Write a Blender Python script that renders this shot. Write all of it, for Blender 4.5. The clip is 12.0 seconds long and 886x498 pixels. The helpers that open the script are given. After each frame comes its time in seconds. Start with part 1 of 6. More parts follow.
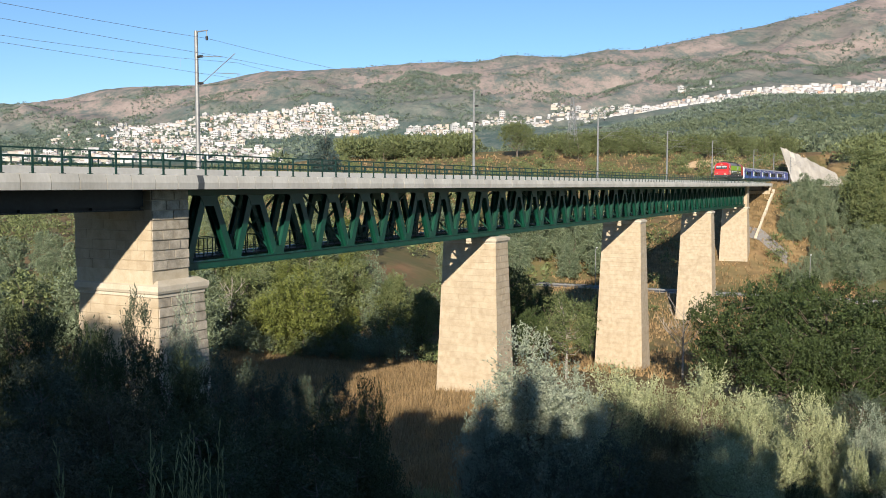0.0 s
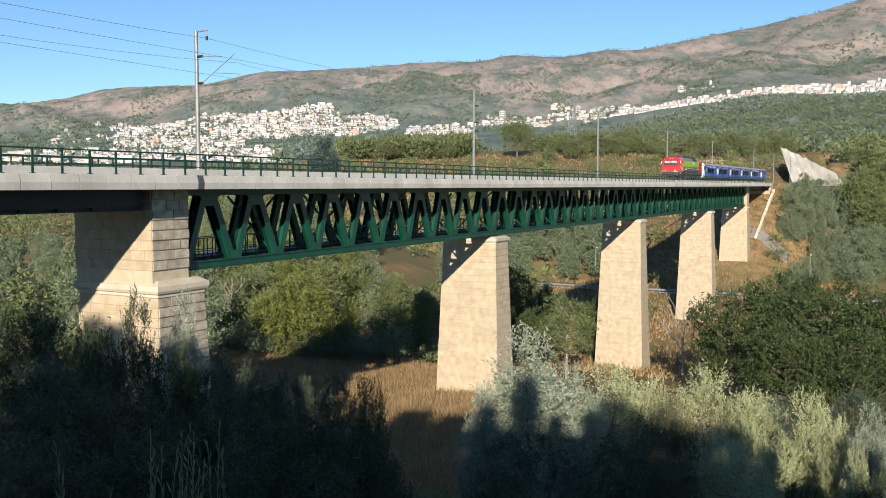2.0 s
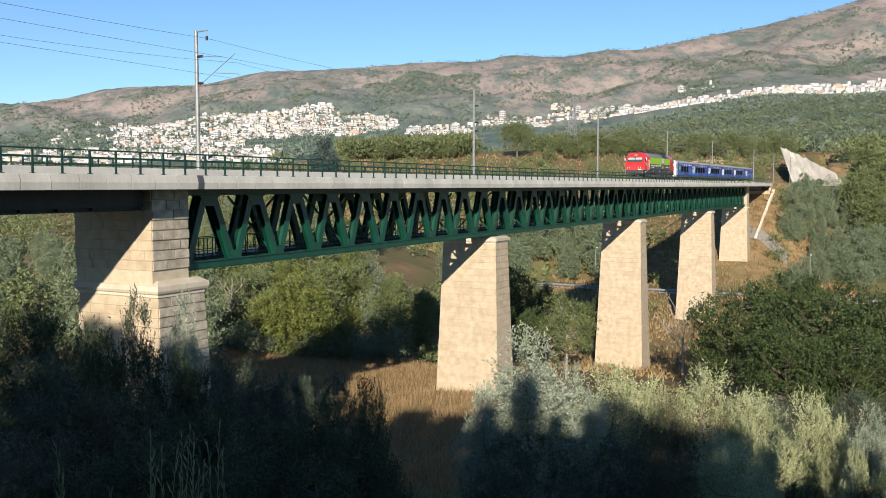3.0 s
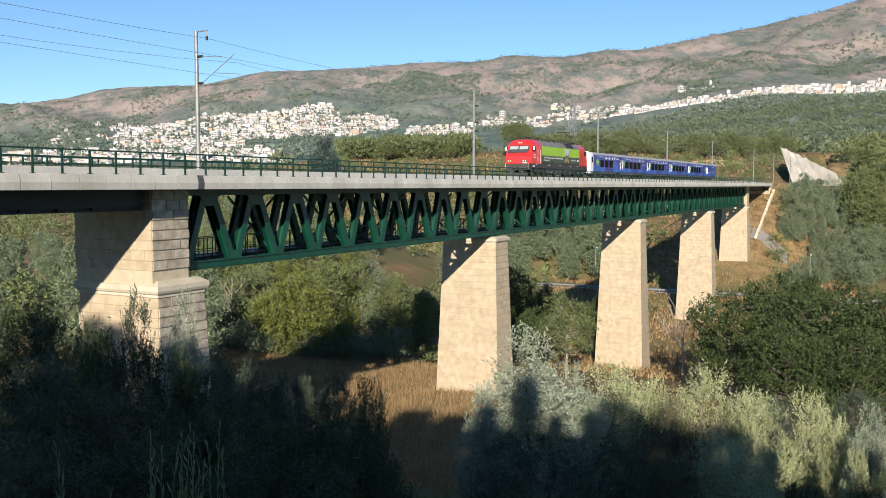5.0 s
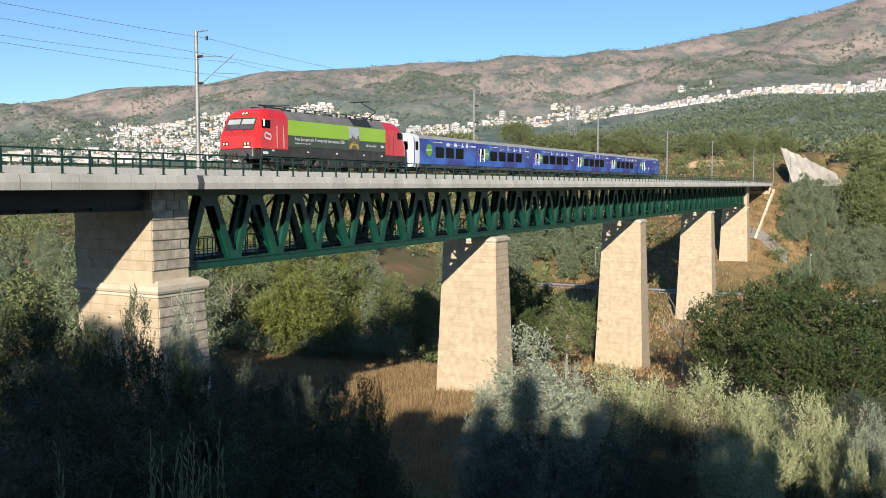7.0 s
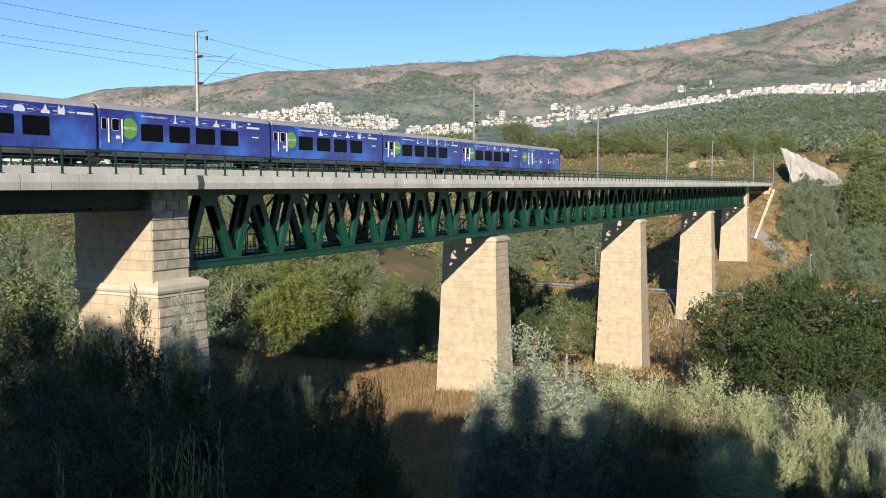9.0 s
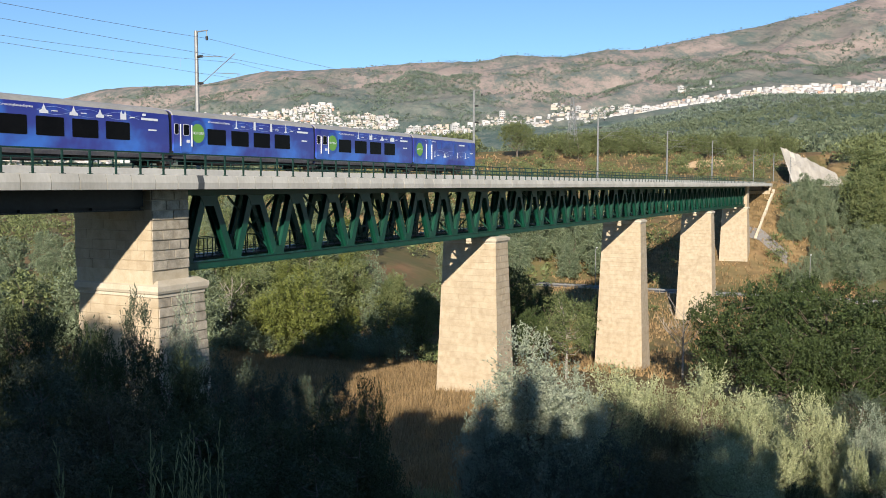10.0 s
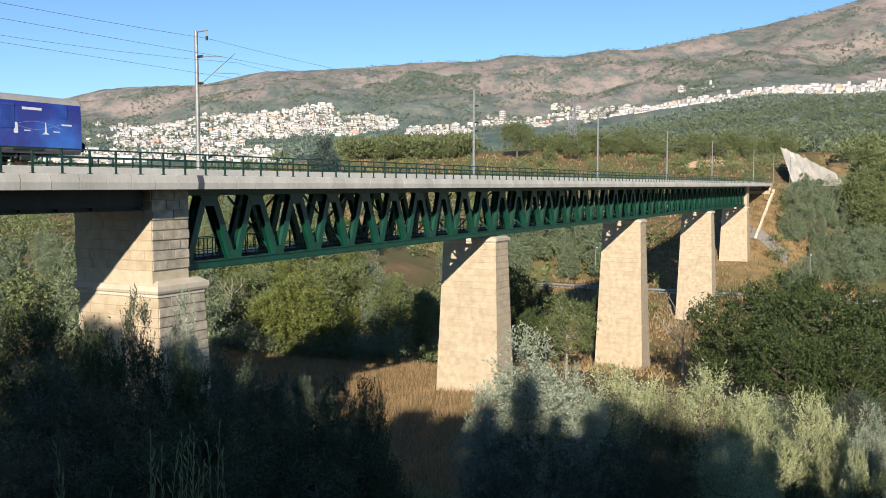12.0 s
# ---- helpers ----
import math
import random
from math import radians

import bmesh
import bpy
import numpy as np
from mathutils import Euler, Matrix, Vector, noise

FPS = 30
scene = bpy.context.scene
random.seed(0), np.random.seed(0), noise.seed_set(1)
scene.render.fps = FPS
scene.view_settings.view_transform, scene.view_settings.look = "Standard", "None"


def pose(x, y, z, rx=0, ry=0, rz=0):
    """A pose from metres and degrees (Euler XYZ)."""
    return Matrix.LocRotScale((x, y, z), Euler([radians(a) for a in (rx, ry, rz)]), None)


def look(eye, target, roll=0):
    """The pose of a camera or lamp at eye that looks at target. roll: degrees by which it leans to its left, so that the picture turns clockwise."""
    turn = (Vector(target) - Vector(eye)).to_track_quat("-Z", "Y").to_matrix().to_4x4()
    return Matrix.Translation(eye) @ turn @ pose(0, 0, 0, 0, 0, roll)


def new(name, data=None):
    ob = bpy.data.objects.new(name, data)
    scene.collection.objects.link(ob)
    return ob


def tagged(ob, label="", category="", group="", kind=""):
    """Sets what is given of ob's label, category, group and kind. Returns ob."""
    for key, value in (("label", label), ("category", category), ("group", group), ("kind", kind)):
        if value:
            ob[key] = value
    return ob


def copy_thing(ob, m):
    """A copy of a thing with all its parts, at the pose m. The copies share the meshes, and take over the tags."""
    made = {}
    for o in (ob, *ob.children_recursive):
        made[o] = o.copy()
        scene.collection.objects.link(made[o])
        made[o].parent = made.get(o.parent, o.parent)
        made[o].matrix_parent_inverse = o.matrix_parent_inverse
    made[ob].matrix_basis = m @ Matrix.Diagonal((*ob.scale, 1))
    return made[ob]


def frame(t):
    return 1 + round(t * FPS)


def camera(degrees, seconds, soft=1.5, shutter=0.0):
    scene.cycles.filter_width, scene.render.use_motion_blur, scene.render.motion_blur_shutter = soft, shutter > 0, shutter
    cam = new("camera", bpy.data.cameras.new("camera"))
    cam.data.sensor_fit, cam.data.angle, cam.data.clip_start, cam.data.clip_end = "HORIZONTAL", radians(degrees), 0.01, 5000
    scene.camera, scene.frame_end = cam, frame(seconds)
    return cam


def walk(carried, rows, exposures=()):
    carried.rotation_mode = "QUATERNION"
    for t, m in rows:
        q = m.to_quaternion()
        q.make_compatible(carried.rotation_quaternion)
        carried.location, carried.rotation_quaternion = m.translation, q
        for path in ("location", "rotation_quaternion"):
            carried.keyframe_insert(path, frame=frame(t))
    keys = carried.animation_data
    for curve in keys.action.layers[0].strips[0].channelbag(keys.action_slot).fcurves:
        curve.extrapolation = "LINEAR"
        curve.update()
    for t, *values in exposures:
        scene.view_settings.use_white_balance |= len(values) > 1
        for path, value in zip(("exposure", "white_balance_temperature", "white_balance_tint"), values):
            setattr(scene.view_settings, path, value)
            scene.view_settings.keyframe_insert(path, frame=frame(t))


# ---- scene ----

# ---- camera ----
EYE = (0.0, -38.15, 20.0)
HEADING, TILT, LENS = 27.9, -4.02, 52.2
cam = camera(LENS, 12.0, soft=0.9)
CAM = pose(*EYE, 90 + TILT, 0, HEADING - 90)
walk(cam, [(0.0, CAM), (12.0, CAM)], exposures=[(0.0, 0.58), (12.0, 0.58)])

# ---- world and sun ----
SUN_WAY = Vector((2.5, 1.0, -0.935)).normalized()      # the way the sunlight travels
SUN_UP = math.asin(-SUN_WAY.z)
world = bpy.data.worlds.new("sky")
scene.world = world
world.use_nodes = True
wn = world.node_tree
sky = wn.nodes.new("ShaderNodeTexSky")
sky.sky_type, sky.sun_disc = "NISHITA", False
sky.sun_elevation = SUN_UP
sky.sun_rotation = math.atan2(-SUN_WAY.x, -SUN_WAY.y)
sky.altitude = 800
sky.air_density, sky.dust_density, sky.ozone_density = 1.0, 0.0, 5.2
wn.links.new(sky.outputs[0], wn.nodes["Background"].inputs[0])
wn.nodes["Background"].inputs[1].default_value = 0.097
sun = new("sun", bpy.data.lights.new("sun", "SUN"))
sun.data.energy, sun.data.angle, sun.data.color = 5.0, radians(0.6), (1.0, 0.895, 0.745)
sun.matrix_world = look((0, -80, 90), Vector((0, -80, 90)) + SUN_WAY)

# ---- building helpers ----
def part(name, bm, mat, parent, label="", m=None, smooth=False):
    """Links a bmesh as one mesh under a thing or a part."""
    me = bpy.data.meshes.new(name)
    bmesh.ops.recalc_face_normals(bm, faces=bm.faces)
    if smooth:
        for f in bm.faces:
            f.smooth = True
    bm.to_mesh(me)
    bm.free()
    for k in (mat if isinstance(mat, (list, tuple)) else [mat]):
        me.materials.append(k)
    return piece(name, me, parent, m, label)


def piece(name, me, parent, m=None, label=""):
    ob = new(name, me)
    ob.parent = parent
    if m is not None:
        ob.matrix_basis = m
    if label:
        ob["label"] = label
    return ob


def thing(name, label, category, group="", kind="", m=None):
    ob = new(name)
    if m is not None:
        ob.matrix_basis = m
    return tagged(ob, label, category, group, kind)


def solid(name, bm, mat, label="", category="", group="", kind="", m=None, smooth=False):
    ob = part(name, bm, mat, None, "", m, smooth)
    return tagged(ob, label, category, group, kind)


def put_box(bm, lo, hi, bevel=0.0, index=0, m=None):
    lo, hi = Vector(lo), Vector(hi)
    mm = Matrix.Translation((lo + hi) / 2) @ Matrix.Diagonal((*(hi - lo), 1))
    if m is not None:
        mm = m @ mm
    r = bmesh.ops.create_cube(bm, size=1, matrix=mm)
    vs = set(r["verts"])
    fs = [f for f in bm.faces if all(v in vs for v in f.verts)] if (bevel or index) else []
    for f in fs:
        f.material_index = index
    if bevel:
        es = {e for f in fs for e in f.edges}
        bmesh.ops.bevel(bm, geom=list(es), offset=bevel, segments=1, affect="EDGES", profile=0.5)


def box(lo, hi, bevel=0.0):
    bm = bmesh.new()
    put_box(bm, lo, hi, bevel)
    return bm


def put_tube(bm, a, b, r, r2=None, sides=8):
    a, b = Vector(a), Vector(b)
    d = b - a
    m = Matrix.Translation((a + b) / 2) @ d.to_track_quat("Z", "Y").to_matrix().to_4x4()
    bmesh.ops.create_cone(bm, cap_ends=True, segments=sides, radius1=r, radius2=r if r2 is None else r2, depth=d.length, matrix=m)


def tube(a, b, r, r2=None, sides=8):
    bm = bmesh.new()
    put_tube(bm, a, b, r, r2, sides)
    return bm


def put_beam(bm, a, b, w, h, side=(0, 1, 0)):
    """A rectangular beam from a to b: w along side, h across."""
    a, b = Vector(a), Vector(b)
    d = (b - a).normalized()
    s = Vector(side)
    s = (s - d * s.dot(d)).normalized()
    u = d.cross(s)
    vs = [bm.verts.new(p + s * i * w / 2 + u * j * h / 2) for p in (a, b) for i, j in ((-1, -1), (1, -1), (1, 1), (-1, 1))]
    for q in ((0, 1, 2, 3), (7, 6, 5, 4), (0, 4, 5, 1), (1, 5, 6, 2), (2, 6, 7, 3), (3, 7, 4, 0)):
        bm.faces.new([vs[i] for i in q])


def beam(a, b, w, h, side=(0, 1, 0)):
    bm = bmesh.new()
    put_beam(bm, a, b, w, h, side)
    return bm


def put_sweep(bm, profile, xs, close=True, index=0, scale=None):
    """Sweeps a closed (y, z) profile along x; scale(x) gives (sy, sz, z0)."""
    rings = []
    for x in xs:
        sy, sz, z0 = scale(x) if scale else (1, 1, 0)
        rings.append([bm.verts.new((x, y * sy, z0 + (z - z0) * sz)) for y, z in profile])
    n = len(profile)
    for a, b in zip(rings, rings[1:]):
        for i in range(n):
            f = bm.faces.new((a[i], a[(i + 1) % n], b[(i + 1) % n], b[i]))
            f.material_index = index
    if close:
        bm.faces.new(rings[0])
        bm.faces.new(list(reversed(rings[-1])))
    return rings


def cloud_mesh(name, verts, faces, mats):
    me = bpy.data.meshes.new(name)
    verts, faces = np.asarray(verts, np.float32), np.asarray(faces, np.int32)
    k = faces.shape[1]
    me.vertices.add(len(verts))
    me.vertices.foreach_set("co", verts.ravel())
    me.loops.add(faces.size)
    me.loops.foreach_set("vertex_index", faces.ravel())
    me.polygons.add(len(faces))
    me.polygons.foreach_set("loop_start", np.arange(0, faces.size, k, dtype=np.int32))
    me.polygons.foreach_set("loop_total", np.full(len(faces), k, np.int32))
    for q in (mats if isinstance(mats, (list, tuple)) else [mats]):
        me.materials.append(q)
    me.update()
    me.validate()
    return me

# ---- materials ----
def material(name, c1, c2=None, scale=1.0, rough=0.7, metal=0.0, bump=0.0, fine=8.0, spread=0.0, coat=0.0, stretch=(1, 1, 1), c3=None, own=False):
    """Two-scale noise between c1 and c2 at the given frequency a metre; spread varies value piece by piece; own: the pattern goes with the thing."""
    m = bpy.data.materials.new(name)
    m.use_nodes = True
    t = m.node_tree
    b = t.nodes["Principled BSDF"]
    b.inputs["Roughness"].default_value, b.inputs["Metallic"].default_value = rough, metal
    b.inputs["Coat Weight"].default_value = coat
    c2 = c2 or tuple(v * 0.85 for v in c1)
    geo = t.nodes.new("ShaderNodeNewGeometry")
    mp = t.nodes.new("ShaderNodeMapping")
    mp.inputs["Scale"].default_value = stretch
    src = t.nodes.new("ShaderNodeTexCoord").outputs["Object"] if own else geo.outputs["Position"]
    t.links.new(src, mp.inputs["Vector"])
    n1, n2 = t.nodes.new("ShaderNodeTexNoise"), t.nodes.new("ShaderNodeTexNoise")
    for n, s, d in ((n1, scale, 4), (n2, scale * fine, 3)):
        n.inputs["Scale"].default_value, n.inputs["Detail"].default_value = s, d
        t.links.new(mp.outputs["Vector"], n.inputs["Vector"])
    add = t.nodes.new("ShaderNodeMath")
    add.operation = "MULTIPLY_ADD"
    t.links.new(n2.outputs["Fac"], add.inputs[0])
    add.inputs[1].default_value = 0.45
    t.links.new(n1.outputs["Fac"], add.inputs[2])
    ramp = t.nodes.new("ShaderNodeValToRGB")
    ramp.color_ramp.elements[0].position, ramp.color_ramp.elements[1].position = 0.52, 0.92
    ramp.color_ramp.elements[0].color, ramp.color_ramp.elements[1].color = (*c1, 1), (*c2, 1)
    if c3:
        e = ramp.color_ramp.elements.new(0.74)
        e.color = (*c3, 1)
    t.links.new(add.outputs[0], ramp.inputs[0])
    out = ramp.outputs[0]
    if spread:
        info = t.nodes.new("ShaderNodeObjectInfo")
        isl = t.nodes.new("ShaderNodeMath")
        isl.operation = "ADD"
        t.links.new(info.outputs["Random"], isl.inputs[0])
        t.links.new(geo.outputs["Random Per Island"], isl.inputs[1])
        fr = t.nodes.new("ShaderNodeMath")
        fr.operation = "FRACT"
        t.links.new(isl.outputs[0], fr.inputs[0])
        rng = t.nodes.new("ShaderNodeMapRange")
        rng.inputs["To Min"].default_value, rng.inputs["To Max"].default_value = 1 - spread, 1 + spread
        t.links.new(fr.outputs[0], rng.inputs["Value"])
        hsv = t.nodes.new("ShaderNodeHueSaturation")
        t.links.new(rng.outputs[0], hsv.inputs["Value"])
        t.links.new(out, hsv.inputs["Color"])
        out = hsv.outputs[0]
    t.links.new(out, b.inputs["Base Color"])
    if bump:
        bp = t.nodes.new("ShaderNodeBump")
        bp.inputs["Strength"].default_value, bp.inputs["Distance"].default_value = bump, 0.05
        t.links.new(add.outputs[0], bp.inputs["Height"])
        t.links.new(bp.outputs["Normal"], b.inputs["Normal"])
    return m


def leaf_material(name, c1, c2, rough=0.65, light=0.15, spread=0.35):
    m = material(name, c1, c2, 0.6, rough, 0, 0, 6, spread)
    t = m.node_tree
    b, o = t.nodes["Principled BSDF"], t.nodes["Material Output"]
    tr, mix = t.nodes.new("ShaderNodeBsdfTranslucent"), t.nodes.new("ShaderNodeMixShader")
    t.links.new(b.inputs["Base Color"].links[0].from_socket, tr.inputs["Color"])
    mix.inputs[0].default_value = light
    t.links.new(b.outputs[0], mix.inputs[1])
    t.links.new(tr.outputs[0], mix.inputs[2])
    t.links.new(mix.outputs[0], o.inputs["Surface"])
    return m


def glowing(name, color, strength):
    m = bpy.data.materials.new(name)
    m.use_nodes = True
    b = m.node_tree.nodes["Principled BSDF"]
    b.inputs["Base Color"].default_value = (*color, 1)
    b.inputs["Emission Color"].default_value, b.inputs["Emission Strength"].default_value = (*color, 1), strength
    return m


CONCRETE = material("pale_concrete", (0.43, 0.41, 0.36), (0.57, 0.55, 0.495), 0.5, 0.85, 0, 0.2, 14, 0.07, stretch=(1, 1, 0.4))
CONCRETE_WALL = material("light_concrete_wall", (0.50, 0.49, 0.46), (0.62, 0.61, 0.57), 0.4, 0.85, 0, 0.1, 12)
JOINT = material("joint_mortar", (0.43, 0.36, 0.255), (0.52, 0.45, 0.335), 2, 0.95, 0, 0.2)
STONE = material("granite_ashlar", (0.385, 0.305, 0.205), (0.50, 0.415, 0.30), 1.6, 0.85, 0, 0.45, 9, 0.045)
STONE_ROUGH = material("rock_faced_granite", (0.27, 0.235, 0.18), (0.50, 0.44, 0.35), 2.2, 0.9, 0, 1.0, 7, 0.13)
STONE_CAP = material("granite_cap", (0.46, 0.40, 0.30), (0.58, 0.52, 0.42), 0.8, 0.85, 0, 0.2, 12, 0.05)
GREEN_STEEL = material("green_painted_steel", (0.002, 0.042, 0.026), (0.004, 0.064, 0.040), 0.8, 0.45, 0, 0.03, 10, 0.10)
RAIL_GREEN = material("dark_green_rail_paint", (0.004, 0.028, 0.021), (0.008, 0.045, 0.032), 2, 0.5)
DARK_STEEL = material("dark_girder_steel", (0.012, 0.014, 0.016), (0.025, 0.028, 0.03), 0.7, 0.6)
GALV = material("galvanised_steel", (0.19, 0.195, 0.195), (0.27, 0.275, 0.275), 3, 0.5, 0.3)
BALLAST = material("grey_ballast", (0.16, 0.15, 0.14), (0.30, 0.28, 0.26), 6, 0.95, 0, 0.6)
RUST = material("rail_steel", (0.12, 0.07, 0.05), (0.2, 0.13, 0.1), 4, 0.6, 0.5, own=True)
BLACK = material("black_gear", (0.015, 0.015, 0.017), (0.03, 0.03, 0.032), 3, 0.7, own=True)
ASPHALT = material("worn_asphalt", (0.12, 0.12, 0.125), (0.19, 0.19, 0.19), 0.5, 0.9, 0, 0.1, 20)
WHITE_PAINT = material("white_paint", (0.72, 0.72, 0.70), (0.82, 0.82, 0.80), 2, 0.6)
LOCO_RED = material("red_gloss_paint", (0.62, 0.022, 0.022), (0.70, 0.035, 0.03), 0.8, 0.3, 0, 0, 9, coat=0.4, own=True)
LIME = material("lime_green_paint", (0.30, 0.52, 0.02), (0.35, 0.57, 0.03), 0.6, 0.35, 0, 0, 9, coat=0.3, own=True)
OLIVE = material("dark_olive_paint", (0.045, 0.06, 0.035), (0.06, 0.075, 0.045), 0.6, 0.4, 0, 0, 9, coat=0.2, own=True)
LOCO_GREY = material("dusty_dark_grey_paint", (0.028, 0.029, 0.031), (0.06, 0.058, 0.055), 1.5, 0.8, 0, 0.05, own=True)
ROOF_GREY = material("weathered_roof_grey", (0.13, 0.13, 0.125), (0.21, 0.205, 0.195), 0.9, 0.6, 0, 0.05, own=True)
COACH_BLUE = material("blue_printed_film", (0.020, 0.024, 0.21), (0.04, 0.16, 0.60), 0.30, 0.33, 0, 0, 2.2, coat=0.35, c3=(0.032, 0.040, 0.27), own=True)
COACH_ROOF = material("pale_grey_coach_roof", (0.30, 0.29, 0.27), (0.40, 0.385, 0.36), 0.8, 0.55, 0, 0.05, own=True)
COACH_SKIRT = material("dusty_grey_skirt", (0.10, 0.10, 0.13), (0.20, 0.195, 0.20), 1.0, 0.55, own=True)
COACH_WHITE = material("white_gloss_paint", (0.76, 0.76, 0.75), (0.82, 0.82, 0.81), 1.0, 0.35, own=True)
DISC_GREEN = material("green_disc_film", (0.13, 0.33, 0.05), (0.17, 0.38, 0.06), 2, 0.4, own=True)
DISC_RIM = material("deep_blue_film", (0.02, 0.05, 0.30), (0.03, 0.10, 0.42), 2, 0.35, own=True)
GLASS_DARK = material("dark_window_glass", (0.004, 0.004, 0.005), (0.007, 0.007, 0.008), 1, 0.12, own=True)
PRINT = material("white_print", (0.70, 0.72, 0.76), (0.78, 0.79, 0.82), 3, 0.5, own=True)
PALE_BLUE = material("pale_blue_line_print", (0.25, 0.33, 0.66), (0.32, 0.40, 0.72), 3, 0.5, own=True)
GOLD_PRINT = material("golden_yellow_print", (0.45, 0.33, 0.03), (0.55, 0.42, 0.05), 3, 0.5, own=True)
CITY_PRINT = material("grey_photo_print", (0.07, 0.065, 0.055), (0.20, 0.17, 0.13), 3, 0.5, own=True)
GLASS_DARK.node_tree.nodes["Principled BSDF"].inputs["Specular IOR Level"].default_value = 0.04
HEADLIGHT = glowing("warm_headlight", (1.0, 0.66, 0.36), 0.22)
# grey base colours that paint the sky's reflection into the windscreen
WINDSCREEN = material("sky_grey_windscreen_glass", (0.05, 0.055, 0.06), (0.08, 0.085, 0.09), 1, 0.06, own=True)
SKY_SHEEN = material("pale_grey_sky_sheen", (0.30, 0.32, 0.33), (0.38, 0.40, 0.41), 2, 0.4, own=True)
PHOTO_SKY = material("pale_photo_sky_print", (0.42, 0.46, 0.50), (0.55, 0.58, 0.60), 1, 0.5, own=True)
PATCH = material("dark_joint_cover", (0.055, 0.06, 0.065), (0.09, 0.095, 0.10), 2, 0.7)
BARK = material("grey_brown_bark", (0.10, 0.075, 0.055), (0.20, 0.165, 0.13), 3, 0.9, 0, 0.5, 8, stretch=(1, 1, 0.25))
PALE_BARK = material("pale_bare_bark", (0.30, 0.26, 0.22), (0.42, 0.38, 0.33), 3, 0.9, 0, 0.3)
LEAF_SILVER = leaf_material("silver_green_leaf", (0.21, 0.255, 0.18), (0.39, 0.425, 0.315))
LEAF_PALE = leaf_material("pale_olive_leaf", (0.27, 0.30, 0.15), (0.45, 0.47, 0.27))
# these two greens are darkened to deepen the shade on the near bank
LEAF_SHADE = leaf_material("shade_darkened_leaf", (0.034, 0.052, 0.018), (0.075, 0.095, 0.036))
LEAF_SAGE = leaf_material("shade_darkened_sage_leaf", (0.048, 0.068, 0.04), (0.10, 0.125, 0.078))
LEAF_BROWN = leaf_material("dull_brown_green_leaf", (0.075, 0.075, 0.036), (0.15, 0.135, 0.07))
LEAF_OAK = leaf_material("oak_leaf", (0.028, 0.050, 0.012), (0.064, 0.092, 0.024))
LEAF_BUSH = leaf_material("olive_scrub_leaf", (0.092, 0.124, 0.045), (0.182, 0.204, 0.077))
LEAF_WILLOW = leaf_material("grey_green_scrub_leaf", (0.11, 0.15, 0.082), (0.21, 0.25, 0.15))
LEAF_YELLOW = leaf_material("yellow_green_leaf", (0.10, 0.125, 0.025), (0.17, 0.19, 0.04))
LEAF_PINE = leaf_material("pine_needle", (0.075, 0.10, 0.037), (0.155, 0.175, 0.068), light=0.1)
LEAF_BLUE = leaf_material("blue_cedar_needle", (0.035, 0.06, 0.055), (0.06, 0.09, 0.08), light=0.1)
# far and valley leaves are paler and greyer: aerial haze mixed into the colour
LEAF_FAR = leaf_material("hazed_far_leaf", (0.10, 0.14, 0.105), (0.16, 0.195, 0.145), light=0.1)
LEAF_VALLEY = leaf_material("hazed_valley_leaf", (0.08, 0.115, 0.068), (0.165, 0.19, 0.11), light=0.15)
STRAW = leaf_material("dry_straw", (0.28, 0.19, 0.09), (0.42, 0.29, 0.145), light=0.3)
REED = leaf_material("grey_green_reed", (0.19, 0.22, 0.09), (0.28, 0.30, 0.14))

# ---- the land ----
FORE = Vector((math.cos(radians(HEADING)), math.sin(radians(HEADING))))
SIDE = Vector((FORE.y, -FORE.x))
LAND_W = (0, 14, 30, 55, 80, 110, 150, 190, 235, 330, 450, 800, 1500, 2300, 3200, 4400, 4950)
LAND_B = (-0.68, -0.365, -0.115, 0.135, 0.385, 0.70)    # bearing: metres aside for each metre ahead
LAND_Z = np.array((
    (18.3, 13, 8, 5, 3, 2, 3, 5, 8, 11, 14, 24, 50, 95, 210, 300, 240),
    (18.3, 13, 8, 5, 3, 2, 3, 5, 8, 11, 14, 24, 52, 110, 260, 497, 400),
    (18.3, 13, 7, 3, 0.6, -0.8, 4.5, 7.5, 11, 22, 34, 34, 60, 135, 300, 599, 500),
    (18.3, 12, 6, 2, 1.2, -4, -8, -4, 3, 20, 38, 40, 80, 160, 310, 665, 560),
    (18.3, 12, 6, 1, -3, -7, -9, -4, 9, 26, 36, 44, 120, 260, 470, 827, 720),
    (18.3, 12, 7, 2, -3, -6, -6, 2, 14, 34, 44, 60, 150, 300, 560, 1089, 960))).T
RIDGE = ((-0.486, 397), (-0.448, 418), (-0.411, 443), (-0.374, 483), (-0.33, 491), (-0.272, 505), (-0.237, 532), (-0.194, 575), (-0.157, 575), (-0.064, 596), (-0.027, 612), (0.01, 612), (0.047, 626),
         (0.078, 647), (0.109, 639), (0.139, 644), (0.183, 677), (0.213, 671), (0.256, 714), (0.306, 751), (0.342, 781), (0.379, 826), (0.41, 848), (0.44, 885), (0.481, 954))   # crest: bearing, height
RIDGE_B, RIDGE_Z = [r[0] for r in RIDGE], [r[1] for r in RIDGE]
BRIDGE_A, BRIDGE_B = 12.55, 240.55
ROAD_P, ROAD_D, ROAD_Z = Vector((196.0, 10.0)), Vector((0.0, 1.0)), -2.9


def smooth(a, b, v):
    t = min(1.0, max(0.0, (v - a) / (b - a)))
    return t * t * (3 - 2 * t)


def spot(b, w):
    """The plan place w metres ahead of the viewpoint at bearing b."""
    q = Vector(EYE[:2]) + FORE * w + SIDE * (b * w)
    return q.x, q.y


